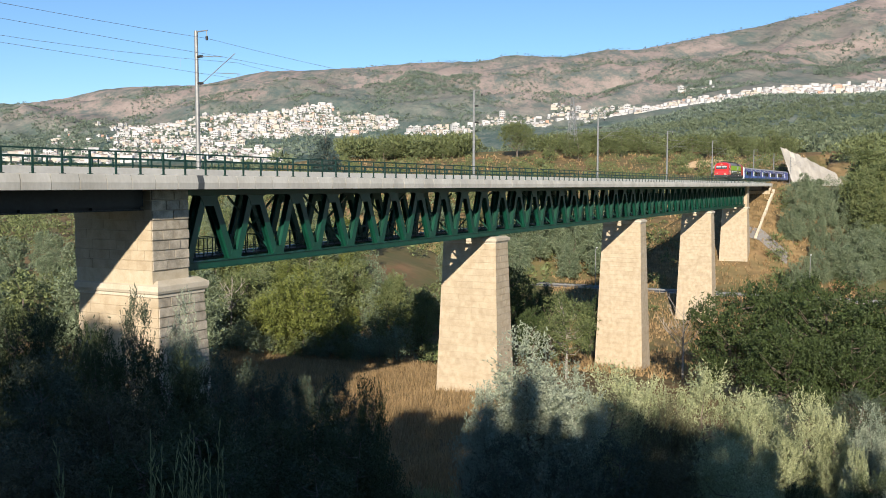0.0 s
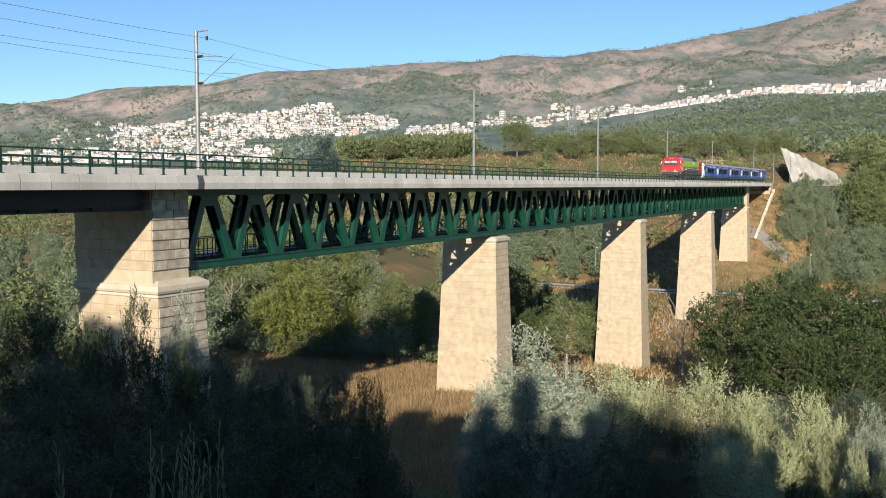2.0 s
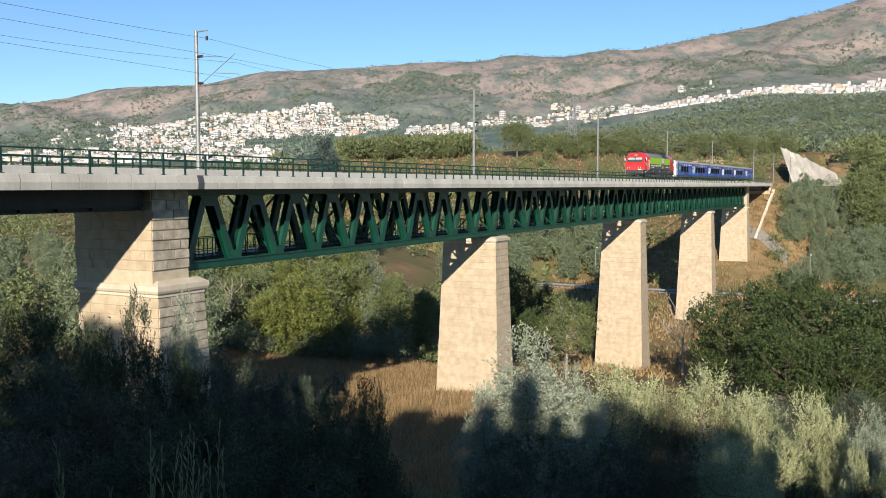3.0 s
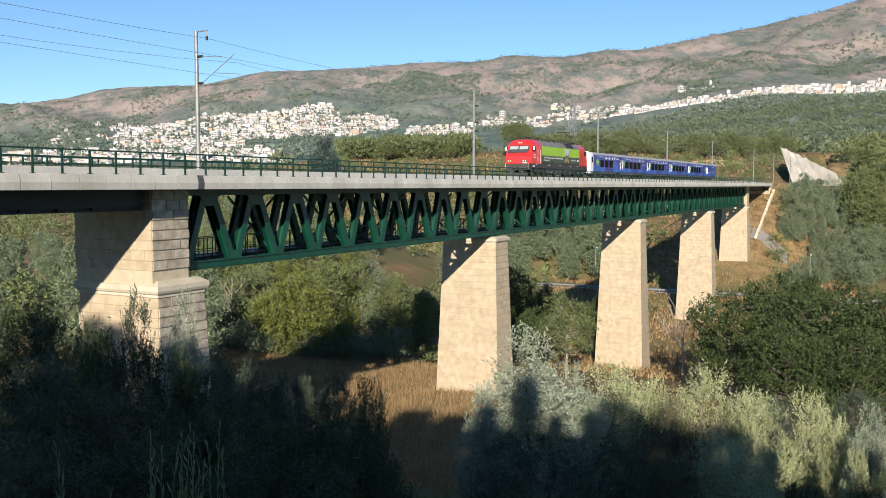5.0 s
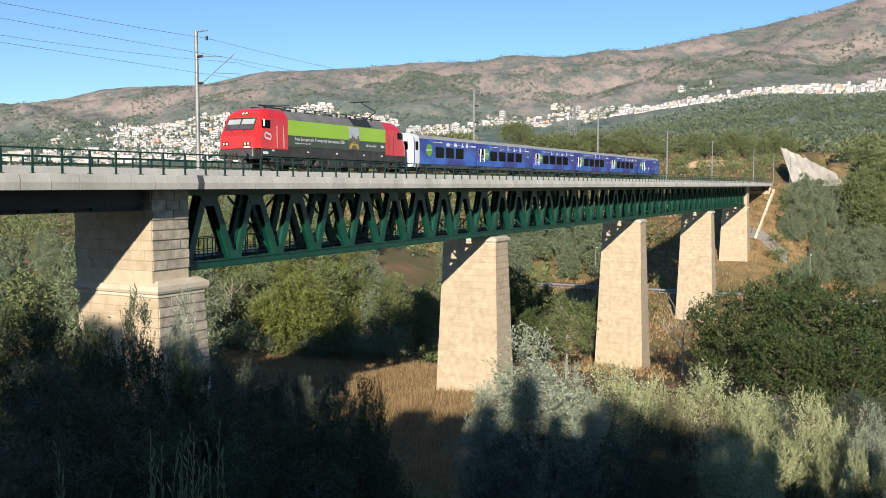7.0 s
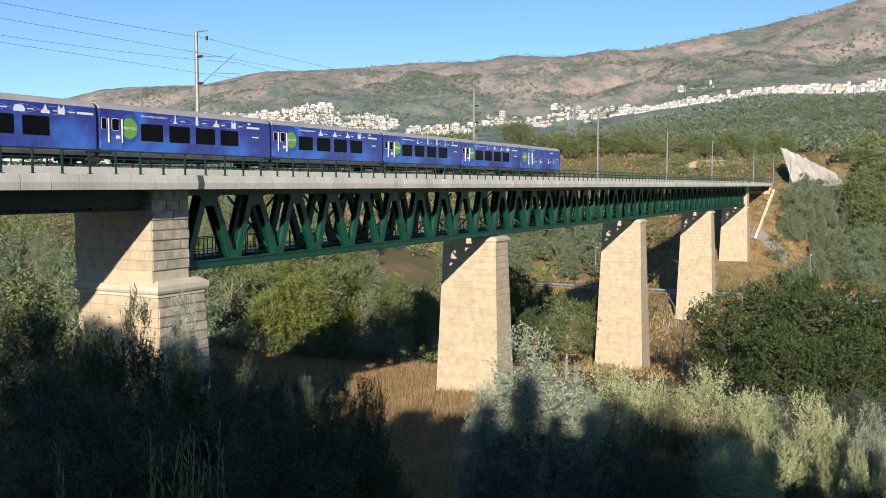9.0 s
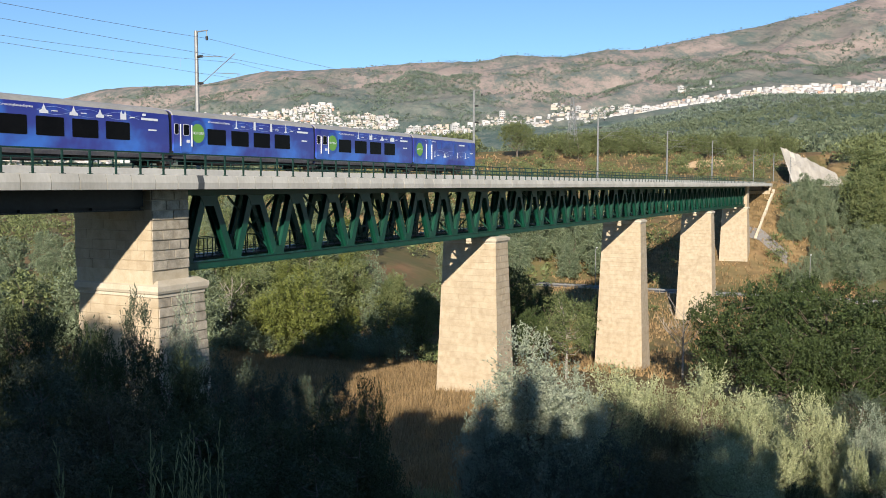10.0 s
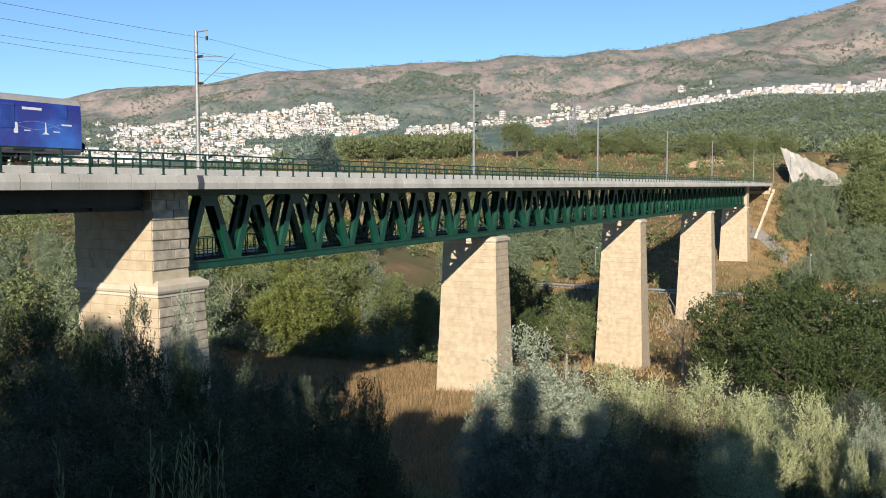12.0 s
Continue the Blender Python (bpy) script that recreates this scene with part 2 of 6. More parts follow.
def land(x, y):
    d = Vector((x - EYE[0], y - EYE[1]))
    w, v = d.dot(FORE), d.dot(SIDE)
    b = v / max(w, 30.0)
    wc = max(w, 0.0)
    j = min(len(LAND_B) - 2, max(0, int(np.searchsorted(LAND_B, b)) - 1))
    i = min(len(LAND_W) - 2, max(0, int(np.searchsorted(LAND_W, wc)) - 1))
    fb = min(1.4, max(-0.4, (b - LAND_B[j]) / (LAND_B[j + 1] - LAND_B[j])))
    fb = min(1.0, max(0.0, fb))
    fb = fb * fb * (3 - 2 * fb) * 0.6 + fb * 0.4
    fw = min(1.0, (wc - LAND_W[i]) / (LAND_W[i + 1] - LAND_W[i]))
    row0 = LAND_Z[i, j] * (1 - fb) + LAND_Z[i, j + 1] * fb
    row1 = LAND_Z[i + 1, j] * (1 - fb) + LAND_Z[i + 1, j + 1] * fb
    z = row0 * (1 - fw) + row1 * fw
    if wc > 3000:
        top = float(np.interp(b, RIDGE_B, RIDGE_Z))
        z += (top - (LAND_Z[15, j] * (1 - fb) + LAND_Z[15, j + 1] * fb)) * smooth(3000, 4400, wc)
    if w < 0:
        z = 18.3 + min(9.8 - 0.2 * max(0.0, v + 2), max(0.0, -w - 3) * 0.8)
    near = smooth(20, 60, wc)
    z += near * 0.5 * noise.noise((x * 0.06, y * 0.06, 3.1))
    far = smooth(300, 1400, wc)
    if far > 0:
        q = Vector((x / 900, y / 900, 1.7))
        rid = 1 - abs(noise.noise(q)) * 2
        rid2 = 1 - abs(noise.noise(q * 2.7)) * 2
        rid3 = 1 - abs(noise.noise(q * 6.1)) * 2
        up = smooth(1800, 3300, wc) * (1 - 0.95 * smooth(3800, 4400, wc))
        z += far * 10 * noise.noise(q * 4.1) + up * (58 * (rid - 0.5) + 34 * (rid2 - 0.5) + 15 * (rid3 - 0.5) + 9 * noise.noise(q * 17.3)) + smooth(3900, 4400, wc) * (3 * noise.noise(q * 9.3) + 4 * noise.noise(q * 31.0))
    # the far embankment, the near one and the road's shelf
    if w > 0:
        k = 20.3 - max(0.0, abs(y) - 4.5) * 0.62
        if x > BRIDGE_B - 30:
            k -= max(0.0, BRIDGE_B + 3 - x) * 0.62
            if k > z and y > -60 and w < 600:
                z = k
        if x > BRIDGE_B + 2 and w < 420 and abs(y) < 4.6:
            z = 20.3
    if 236 < w < 350:
        k = smooth(0.36, 0.385, b) * (1 - smooth(0.455, 0.50, b)) * smooth(236, 250, w) * (1 - smooth(335, 350, w))     # the line's shelf below the cut
        z = z * (1 - k) + min(z, 19.8) * k
    r = Vector((x, y)) - ROAD_P
    along, off = r.dot(ROAD_D), r.dot(Vector((ROAD_D.y, -ROAD_D.x)))
    if abs(along) < 110:
        k = 1 - smooth(5.0, 14.0, abs(off))
        z = z * (1 - k) + ROAD_Z * k
    return z


def build_ground():
    ws = [-170, -120, -80, -50, -30, -15, -6, 0]
    w = 1.0
    while w < 4950:
        ws.append(w)
        w += max(1.0, w * 0.0135)
    ws.append(4990)
    bs = np.linspace(-1.05, 1.05, 300)
    verts = []
    for w in ws:
        for b in bs:
            k = max(w, 30.0) if w > 0 else 30.0 + 2 * abs(w)
            q = Vector(EYE[:2]) + FORE * w + SIDE * (b * k)
            verts.append((q.x, q.y, land(q.x, q.y)))
    n = len(bs)
    faces = [(i * n + j, i * n + j + 1, (i + 1) * n + j + 1, (i + 1) * n + j) for i in range(len(ws) - 1) for j in range(n - 1)]
    me = cloud_mesh("ground", verts, faces, GROUND)
    me.polygons.foreach_set("use_smooth", [True] * len(me.polygons))
    return tagged(new("ground", me), "dry valley and scrubby hillsides rising to a mountain ridge", "ground", kind="structure")


def ground_material():
    m = bpy.data.materials.new("valley_ground")
    m.use_nodes = True
    t = m.node_tree
    b = t.nodes["Principled BSDF"]
    b.inputs["Roughness"].default_value = 0.95
    b.inputs["Specular IOR Level"].default_value = 0.1
    geo = t.nodes.new("ShaderNodeNewGeometry")

    steep = t.nodes.new("ShaderNodeMapping")
    steep.inputs["Scale"].default_value = (1, 1, 2)
    t.links.new(geo.outputs["Position"], steep.inputs["Vector"])

    fall = t.nodes.new("ShaderNodeMapping")            # gullies and woods run down the slope, which falls towards the valley
    fall.inputs["Rotation"].default_value = (0, 0, -radians(HEADING))
    t.links.new(geo.outputs["Position"], fall.inputs["Vector"])
    gully = t.nodes.new("ShaderNodeMapping")
    gully.inputs["Scale"].default_value = (0.16, 1, 1.3)
    t.links.new(fall.outputs["Vector"], gully.inputs["Vector"])

    def field(scale, detail=5, rough=0.6, along=steep):
        n = t.nodes.new("ShaderNodeTexNoise")
        n.inputs["Scale"].default_value, n.inputs["Detail"].default_value, n.inputs["Roughness"].default_value = scale, detail, rough
        t.links.new(along.outputs["Vector"], n.inputs["Vector"])
        return n.outputs["Fac"]

    def ramp(src, stops):
        r = t.nodes.new("ShaderNodeValToRGB")
        r.color_ramp.elements[0].position, r.color_ramp.elements[0].color = stops[0][0], (*stops[0][1], 1)
        r.color_ramp.elements[1].position, r.color_ramp.elements[1].color = stops[-1][0], (*stops[-1][1], 1)
        for p, c in stops[1:-1]:
            r.color_ramp.elements.new(p).color = (*c, 1)
        t.links.new(src, r.inputs[0])
        return r.outputs[0]

    def mix(f, a, c):
        x = t.nodes.new("ShaderNodeMix")
        x.data_type = "RGBA"
        t.links.new(f, x.inputs[0])
        t.links.new(a, x.inputs[6])
        t.links.new(c, x.inputs[7])
        return x.outputs[2]

    grass = ramp(field(0.35, 6), ((0.35, (0.11, 0.085, 0.045)), (0.5, (0.22, 0.15, 0.075)), (0.68, (0.31, 0.225, 0.115))))
    soil = ramp(field(0.06, 6), ((0.4, (0.13, 0.135, 0.06)), (0.55, (0.17, 0.14, 0.07)), (0.68, (0.28, 0.15, 0.085))))
    low = mix(ramp(field(0.02, 5), ((0.42, (0, 0, 0)), (0.58, (1, 1, 1)))), grass, soil)
    # heath and wood tones are lightened and blued to paint in distance haze
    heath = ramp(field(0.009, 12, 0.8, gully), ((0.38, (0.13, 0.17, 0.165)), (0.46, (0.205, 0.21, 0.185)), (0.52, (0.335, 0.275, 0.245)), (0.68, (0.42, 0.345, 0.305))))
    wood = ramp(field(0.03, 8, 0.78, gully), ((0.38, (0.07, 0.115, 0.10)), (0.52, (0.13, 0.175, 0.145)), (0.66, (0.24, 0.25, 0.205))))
    patch = ramp(field(0.0030, 8, 0.6, gully), ((0.45, (0, 0, 0)), (0.49, (1, 1, 1))))
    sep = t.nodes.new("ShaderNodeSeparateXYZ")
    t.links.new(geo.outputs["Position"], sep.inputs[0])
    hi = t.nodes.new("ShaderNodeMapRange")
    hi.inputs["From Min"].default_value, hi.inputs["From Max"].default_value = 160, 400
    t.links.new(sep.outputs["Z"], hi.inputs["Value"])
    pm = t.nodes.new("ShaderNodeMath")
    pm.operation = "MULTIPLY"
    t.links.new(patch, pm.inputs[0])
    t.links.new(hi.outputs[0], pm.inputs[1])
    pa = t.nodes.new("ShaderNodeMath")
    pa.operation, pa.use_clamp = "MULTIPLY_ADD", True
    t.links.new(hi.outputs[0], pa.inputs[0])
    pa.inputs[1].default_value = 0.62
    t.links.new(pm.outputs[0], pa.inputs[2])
    hazed_mount = mix(pa.outputs[0], wood, heath)
    # above 40 to 60 m the ground goes over to the hazed colours
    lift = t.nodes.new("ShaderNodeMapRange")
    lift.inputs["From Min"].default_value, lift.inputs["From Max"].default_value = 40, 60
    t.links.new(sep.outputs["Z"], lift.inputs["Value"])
    t.links.new(mix(lift.outputs[0], low, hazed_mount), b.inputs["Base Color"])
    bp = t.nodes.new("ShaderNodeBump")
    bp.inputs["Strength"].default_value, bp.inputs["Distance"].default_value = 0.5, 0.3
    t.links.new(field(1.2, 6), bp.inputs["Height"])
    crag = t.nodes.new("ShaderNodeBump")
    crag.inputs["Distance"].default_value = 16.0
    t.links.new(hi.outputs[0], crag.inputs["Strength"])
    t.links.new(field(0.014, 10, 0.7, gully), crag.inputs["Height"])
    t.links.new(bp.outputs["Normal"], crag.inputs["Normal"])
    t.links.new(crag.outputs["Normal"], b.inputs["Normal"])
    return m


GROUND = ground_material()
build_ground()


def build_road():
    n = Vector((ROAD_D.y, -ROAD_D.x))
    road = thing("road", "grey asphalt road along the valley under the bridge", "road", kind="structure")
    for name, lo, hi, z, mat in (("carriageway", -3.4, 3.4, 0.05, ASPHALT), ("verge", -5.2, -3.4, 0.10, JOINT), ("edge_line", -3.1, -2.95, 0.056, WHITE_PAINT), ("edge_line", 2.95, 3.1, 0.056, WHITE_PAINT)):
        bm = bmesh.new()
        for k in range(-100, 100, 5):
            a, c = ROAD_P + ROAD_D * k, ROAD_P + ROAD_D * (k + 5)
            f = [bm.verts.new((*(p + n * o), ROAD_Z + z)) for p, o in ((a, lo), (c, lo), (c, hi), (a, hi))]
            bm.faces.new(f)
        bmesh.ops.remove_doubles(bm, verts=bm.verts, dist=0.01)
        part(name, bm, mat, road)
    rail = thing("guard_rail", "galvanised steel guard rail beside the valley road", "guard rail")
    me_post = None
    for off in (-4.2,):
        bm = bmesh.new()
        a, c = ROAD_P + ROAD_D * -95 + n * off, ROAD_P + ROAD_D * 95 + n * off
        put_beam(bm, (*a, ROAD_Z + 0.65), (*c, ROAD_Z + 0.65), 0.08, 0.3, (1, 0, 0))
        part("beam", bm, GALV, rail)
        for k in range(-95, 96, 4):
            p = ROAD_P + ROAD_D * k + n * off
            if me_post is None:
                me_post = part("post", box((-0.05, -0.05, -0.4), (0.05, 0.05, 0.62)), GALV, rail, m=pose(p.x + 0.1, p.y, ROAD_Z)).data
            else:
                piece("post", me_post, rail, pose(p.x + 0.1, p.y, ROAD_Z))


build_road()

# ---- the bridge ----
SLAB_LO, SLAB_HI, RAIL_Z = 19.80, 20.53, 20.9
PIERS = (34.45, 77.4, 126.9, 175.7, 215.4)
PIER_FOOT = (0.0, -3.0, -9.5, -12.0, 2.5)
T0, BAY, PANELS = 37.43, 4.07, 44
T1 = T0 + BAY * PANELS
TRUSS_Y = 2.05


def build_deck():
    deck = thing("bridge_deck", "long pale concrete railway deck with ballast walls", "bridge deck")
    bm = bmesh.new()
    put_sweep(bm, [(-4.25, 19.82), (4.25, 19.82), (4.25, 20.1), (-4.25, 20.1)], [BRIDGE_A, BRIDGE_B])
    part("slab", bm, CONCRETE, deck)
    bm = bmesh.new()
    for s in (-1, 1):
        put_box(bm, (BRIDGE_A, min(s * 2.75, s * 3.0), 20.1), (BRIDGE_B, max(s * 2.75, s * 3.0), 20.88), 0.02)
    part("ballast_wall", bm, CONCRETE_WALL, deck)
    part("ballast", box((BRIDGE_A, -2.74, 20.1), (BRIDGE_B + 160, 2.74, 20.74)), BALLAST, deck)
    bm = bmesh.new()
    for s in (-1, 1):
        put_box(bm, (BRIDGE_A - 30, s * 0.87 - 0.035, 20.74), (BRIDGE_B + 160, s * 0.87 + 0.035, RAIL_Z))
    part("rail", bm, RUST, deck)
    # edge panels with a chamfered face and open joints between them
    prof = [(-4.25, 19.80), (-4.47, 19.80), (-4.50, 20.14), (-4.40, 20.50), (-4.36, 20.53), (-4.05, 20.53), (-4.05, 20.1), (-4.25, 20.1)]
    mesh = {}
    for s in (1, -1):
        bm = bmesh.new()
        put_sweep(bm, [(y * s, z) for y, z in prof], [0.02, 1.505])
        mesh[s] = bm
    first = {}
    n = int((BRIDGE_B - BRIDGE_A) / 1.525)
    for k in range(n):
        for s in (1, -1):
            x = BRIDGE_A + 0.74 + k * 1.525
            if s in first:
                piece("edge_panel", first[s], deck, pose(x, 0, 0))
            else:
                first[s] = part("edge_panel", mesh[s], CONCRETE, deck, m=pose(x, 0, 0)).data

    bm = bmesh.new()
    put_sweep(bm, [(y - 0.006, z) for y, z in prof], [0, 0.46])
    part("joint_cover", bm, PATCH, deck, "dark grey expansion joint cover", pose(36.1, 0, 0))


def build_railing(y, label):
    rail = thing("railing", label, "railing", "deck railings")
    for z, h in ((21.62, 0.07), (21.24, 0.045), (20.94, 0.045)):
        bm = bmesh.new()
        put_beam(bm, (BRIDGE_A, y, z), (BRIDGE_B, y, z), 0.06, h)
        part("top_rail" if z > 21.5 else "mid_rail", bm, RAIL_GREEN, rail)
    bm = bmesh.new()
    put_box(bm, (-0.045, y - 0.035, 20.53), (0.045, y + 0.035, 21.6))
    put_box(bm, (-0.11, y - 0.08, 20.53), (0.11, y + 0.08, 20.555))
    first = part("post", bm, RAIL_GREEN, rail, m=pose(24.71, 0, 0)).data
    k = int((24.71 - BRIDGE_A) / 1.52)
    x = 24.71 - 1.52 * k
    while x < BRIDGE_B:
        if abs(x - 24.71) > 0.1:
            piece("post", first, rail, pose(x, 0, 0))
        x += 1.52
    bm = bmesh.new()
    put_box(bm, (-0.025, y - 0.02, 20.95), (0.025, y + 0.02, 21.23))
    short = part("baluster", bm, RAIL_GREEN, rail, m=pose(25.2, 0, 0)).data
    x = 26.72
    while x < 150:
        piece("baluster", short, rail, pose(x, 0, 0))
        x += 1.52


def build_truss():
    truss = thing("bridge_truss", "green steel lattice truss of zigzag members under the deck", "bridge truss")
    mesh = {}
    for y in (-TRUSS_Y, TRUSS_Y):
        side = part("side_frame", box((T0 - 0.1, y - 0.27, 19.44), (T1 + 0.1, y + 0.27, 19.79), 0.02), GREEN_STEEL, truss)
        bm = bmesh.new()
        put_box(bm, (T0 - 0.2, y - 0.25, 15.30), (T1, y + 0.25, 15.68), 0.02)
        put_box(bm, (T0 - 0.2, y - 0.33, 15.68), (T1, y + 0.33, 15.72))
        put_box(bm, (T0 - 0.2, y - 0.30, 15.27), (T1, y + 0.30, 15.30))
        part("bottom_chord", bm, GREEN_STEEL, side)
        for k in range(PANELS):
            x = T0 + k * BAY
            for s in (0, 1):
                key = (s, y)
                m = pose(x, 0, 0)
                if key in mesh:
                    piece("diagonal", mesh[key], side, m)
                    continue
                a, b = (0.22 if s == 0 else BAY - 0.22, y, 15.70), (BAY / 2 + (-0.36 if s == 0 else 0.36) - 0.12, y, 19.46)
                bm = bmesh.new()
                put_beam(bm, a, b, 0.34, 0.06)
                for o in (-0.19, 0.19):
                    put_beam(bm, (a[0], y + o, a[2]), (b[0], y + o, b[2]), 0.035, 0.46)
                mesh[key] = part("diagonal", bm, GREEN_STEEL, side, m=m).data
            # gussets, curved into the chords
            for name, xx, z, w0, w1, h in (("node_plate", BAY / 2 - 0.12, 19.45, 0.60, 1.0, -0.62), ("foot_plate", 0, 15.72, 0.42, 0.66, 0.5)):
                key = (name, y)
                if key in mesh:
                    piece(name, mesh[key], side, pose(x, 0, 0))
                    continue
                half = [(w1, 0), (w0 + (w1 - w0) * 0.45, h * 0.10), (w0 + (w1 - w0) * 0.12, h * 0.28), (w0 * 0.94, h * 0.55), (w0 * 0.74, h)]
                out = half + [(-dx, dz) for dx, dz in reversed(half)]
                n = len(out)
                bm = bmesh.new()
                for o in (-0.22, 0.22):
                    q = [bm.verts.new((xx + dx, y + o + t, z + dz)) for t in (-0.012, 0.012) for dx, dz in out]
                    bm.faces.new(q[:n]), bm.faces.new(q[:n - 1:-1])
                    for i in range(n):
                        bm.faces.new((q[i], q[(i + 1) % n], q[n + (i + 1) % n], q[n + i]))
                mesh[key] = part(name, bm, GREEN_STEEL, side, m=pose(x, 0, 0)).data
    # cross beams and sway bracing between the two sides
    beam_me = brace_me = None
    for k in range(PANELS + 1):
        m = pose(T0 + k * BAY, 0, 0)
        if beam_me is None:
            beam_me = part("cross_beam", box((-0.12, -1.8, 15.34), (0.12, 1.8, 15.66)), GREEN_STEEL, truss, m=m).data
        else:
            piece("cross_beam", beam_me, truss, m)
        if k % 2 == 0:
            if brace_me is None:
                bm = bmesh.new()
                put_beam(bm, (0, -1.85, 15.7), (0, 1.85, 19.3), 0.12, 0.12, (1, 0, 0))
                put_beam(bm, (0.16, 1.85, 15.7), (0.16, -1.85, 19.3), 0.12, 0.12, (1, 0, 0))
                brace_me = part("sway_brace", bm, GREEN_STEEL, truss, m=m).data
            else:
                piece("sway_brace", brace_me, truss, m)
    # the inspection walkway on the bottom chords
    path = thing("inspection_walkway", "dark steel inspection walkway with bar railing inside the truss", "walkway")
    part("grating", box((T0, -0.55, 15.72), (T1, 0.65, 15.78)), DARK_STEEL, path)
    for y in (-0.5, 0.6):
        for z in (16.85, 16.1):
            part("handrail", box((T0, y - 0.025, z), (T1, y + 0.025, z + 0.05)), RAIL_GREEN, path)
    post = None
    x = T0 + 0.3
    while x < T1:
        for y in (-0.5, 0.6):
            if post is None:
                post = part("post", box((-0.025, -0.025, 15.78), (0.025, 0.025, 16.87)), RAIL_GREEN, path, m=pose(x, y, 0)).data
            else:
                piece("post", post, path, pose(x, y, 0))
        x += 0.75
    # plate girders of the two end spans
    for x0, x1 in ((BRIDGE_A, 34.3), (217.6, BRIDGE_B)):
        g = thing("plate_girder", "dark steel plate girder carrying the end span", "bridge girder", "end span girders")
        for y in (-2.1, 2.1):
            bm = bmesh.new()
            put_box(bm, (x0, y - 0.02, 18.75), (x1, y + 0.02, 19.8))
            put_box(bm, (x0, y - 0.24, 18.9), (x1, y - 0.22, 19.8))
            put_box(bm, (x0, y - 0.3, 18.70), (x1, y + 0.3, 18.76))
            for k in range(int((x1 - x0) / 2)):
                put_box(bm, (x0 + k * 2 + 0.5, y - 0.22, 18.76), (x0 + k * 2 + 0.53, y + 0.22, 19.8))
            part("web", bm, DARK_STEEL, g)


def taper_block(bm, x0, x1, y0, y1, z0, z1, grow0, grow1, bevel=0.0):
    """A frustum, grown all round by grow0 at z0 and grow1 at z1."""
    vs = [bm.verts.new((x, y, z)) for z, g in ((z0, grow0), (z1, grow1)) for x, y in ((x0 - g, y0 - g), (x1 + g, y0 - g), (x1 + g, y1 + g), (x0 - g, y1 + g))]
    for q in ((3, 2, 1, 0), (4, 5, 6, 7), (0, 1, 5, 4), (1, 2, 6, 5), (2, 3, 7, 6), (3, 0, 4, 7)):
        bm.faces.new([vs[i] for i in q])


def ashlar(parent, x0, x1, y0, y1, z0, z1, grow, height, width, proud, seed, mats=None):
    """Stone blocks on the two sides of a pier that face the open valley; grow(z) widens the pier towards its foot."""
    rnd = random.Random(seed)
    z, row = z1, 0
    while z - height > z0 - 0.01:
        lo, hi = z - height, z
        for face in ("x", "y"):
            a, b = (y0, y1) if face == "x" else (x0, x1)
            g0, g1 = grow(lo), grow(hi)
            n = max(2, round((b - a) / width))
            cuts = [a + (b - a) * i / n for i in range(n + 1)]
            for i in range(1, n):
                cuts[i] += (b - a) / n * (0.25 * (1 if row % 2 else -1) + rnd.uniform(-0.14, 0.14))
            for i in range(n):
                p = proud * rnd.uniform(0.5, 1.4)
                j = 0.004 if face == "x" else (0.02 if proud > 0.05 else 0.012)
                p *= 0.35 if face == "x" else 1.0
                bm = bmesh.new()
                quads = []
                for zz, g in ((lo + j, g0), (hi - j, g1)):
                    ends = []
                    for c, e in ((cuts[i], 0), (cuts[i + 1], 1)):
                        t = (c - a) / (b - a) * 2 - 1
                        ends.append(c + t * g + (j if e == 0 else -j))
                    quads.append((ends, g, zz))
                ring = []
                for out in (-0.05, p):
                    for (ends, g, zz), o in ((quads[0], 0), (quads[1], 1)):
                        for c in (ends if o == 0 else ends[::-1]):
                            ch = 0.02 if out > 0 else 0
                            zc = zz + (ch if o == 0 else -ch)
                            ring.append(bm.verts.new((x0 - g - out, c, zc) if face == "x" else (c, y0 - g - out, zc)))
                for q in ((4, 5, 6, 7), (0, 1, 5, 4), (1, 2, 6, 5), (2, 3, 7, 6), (3, 0, 4, 7)):
                    bm.faces.new([ring[k] for k in q])
                part("stone_block", bm, mats if mats and face == "y" else STONE, parent)
        z -= height
        row += 1


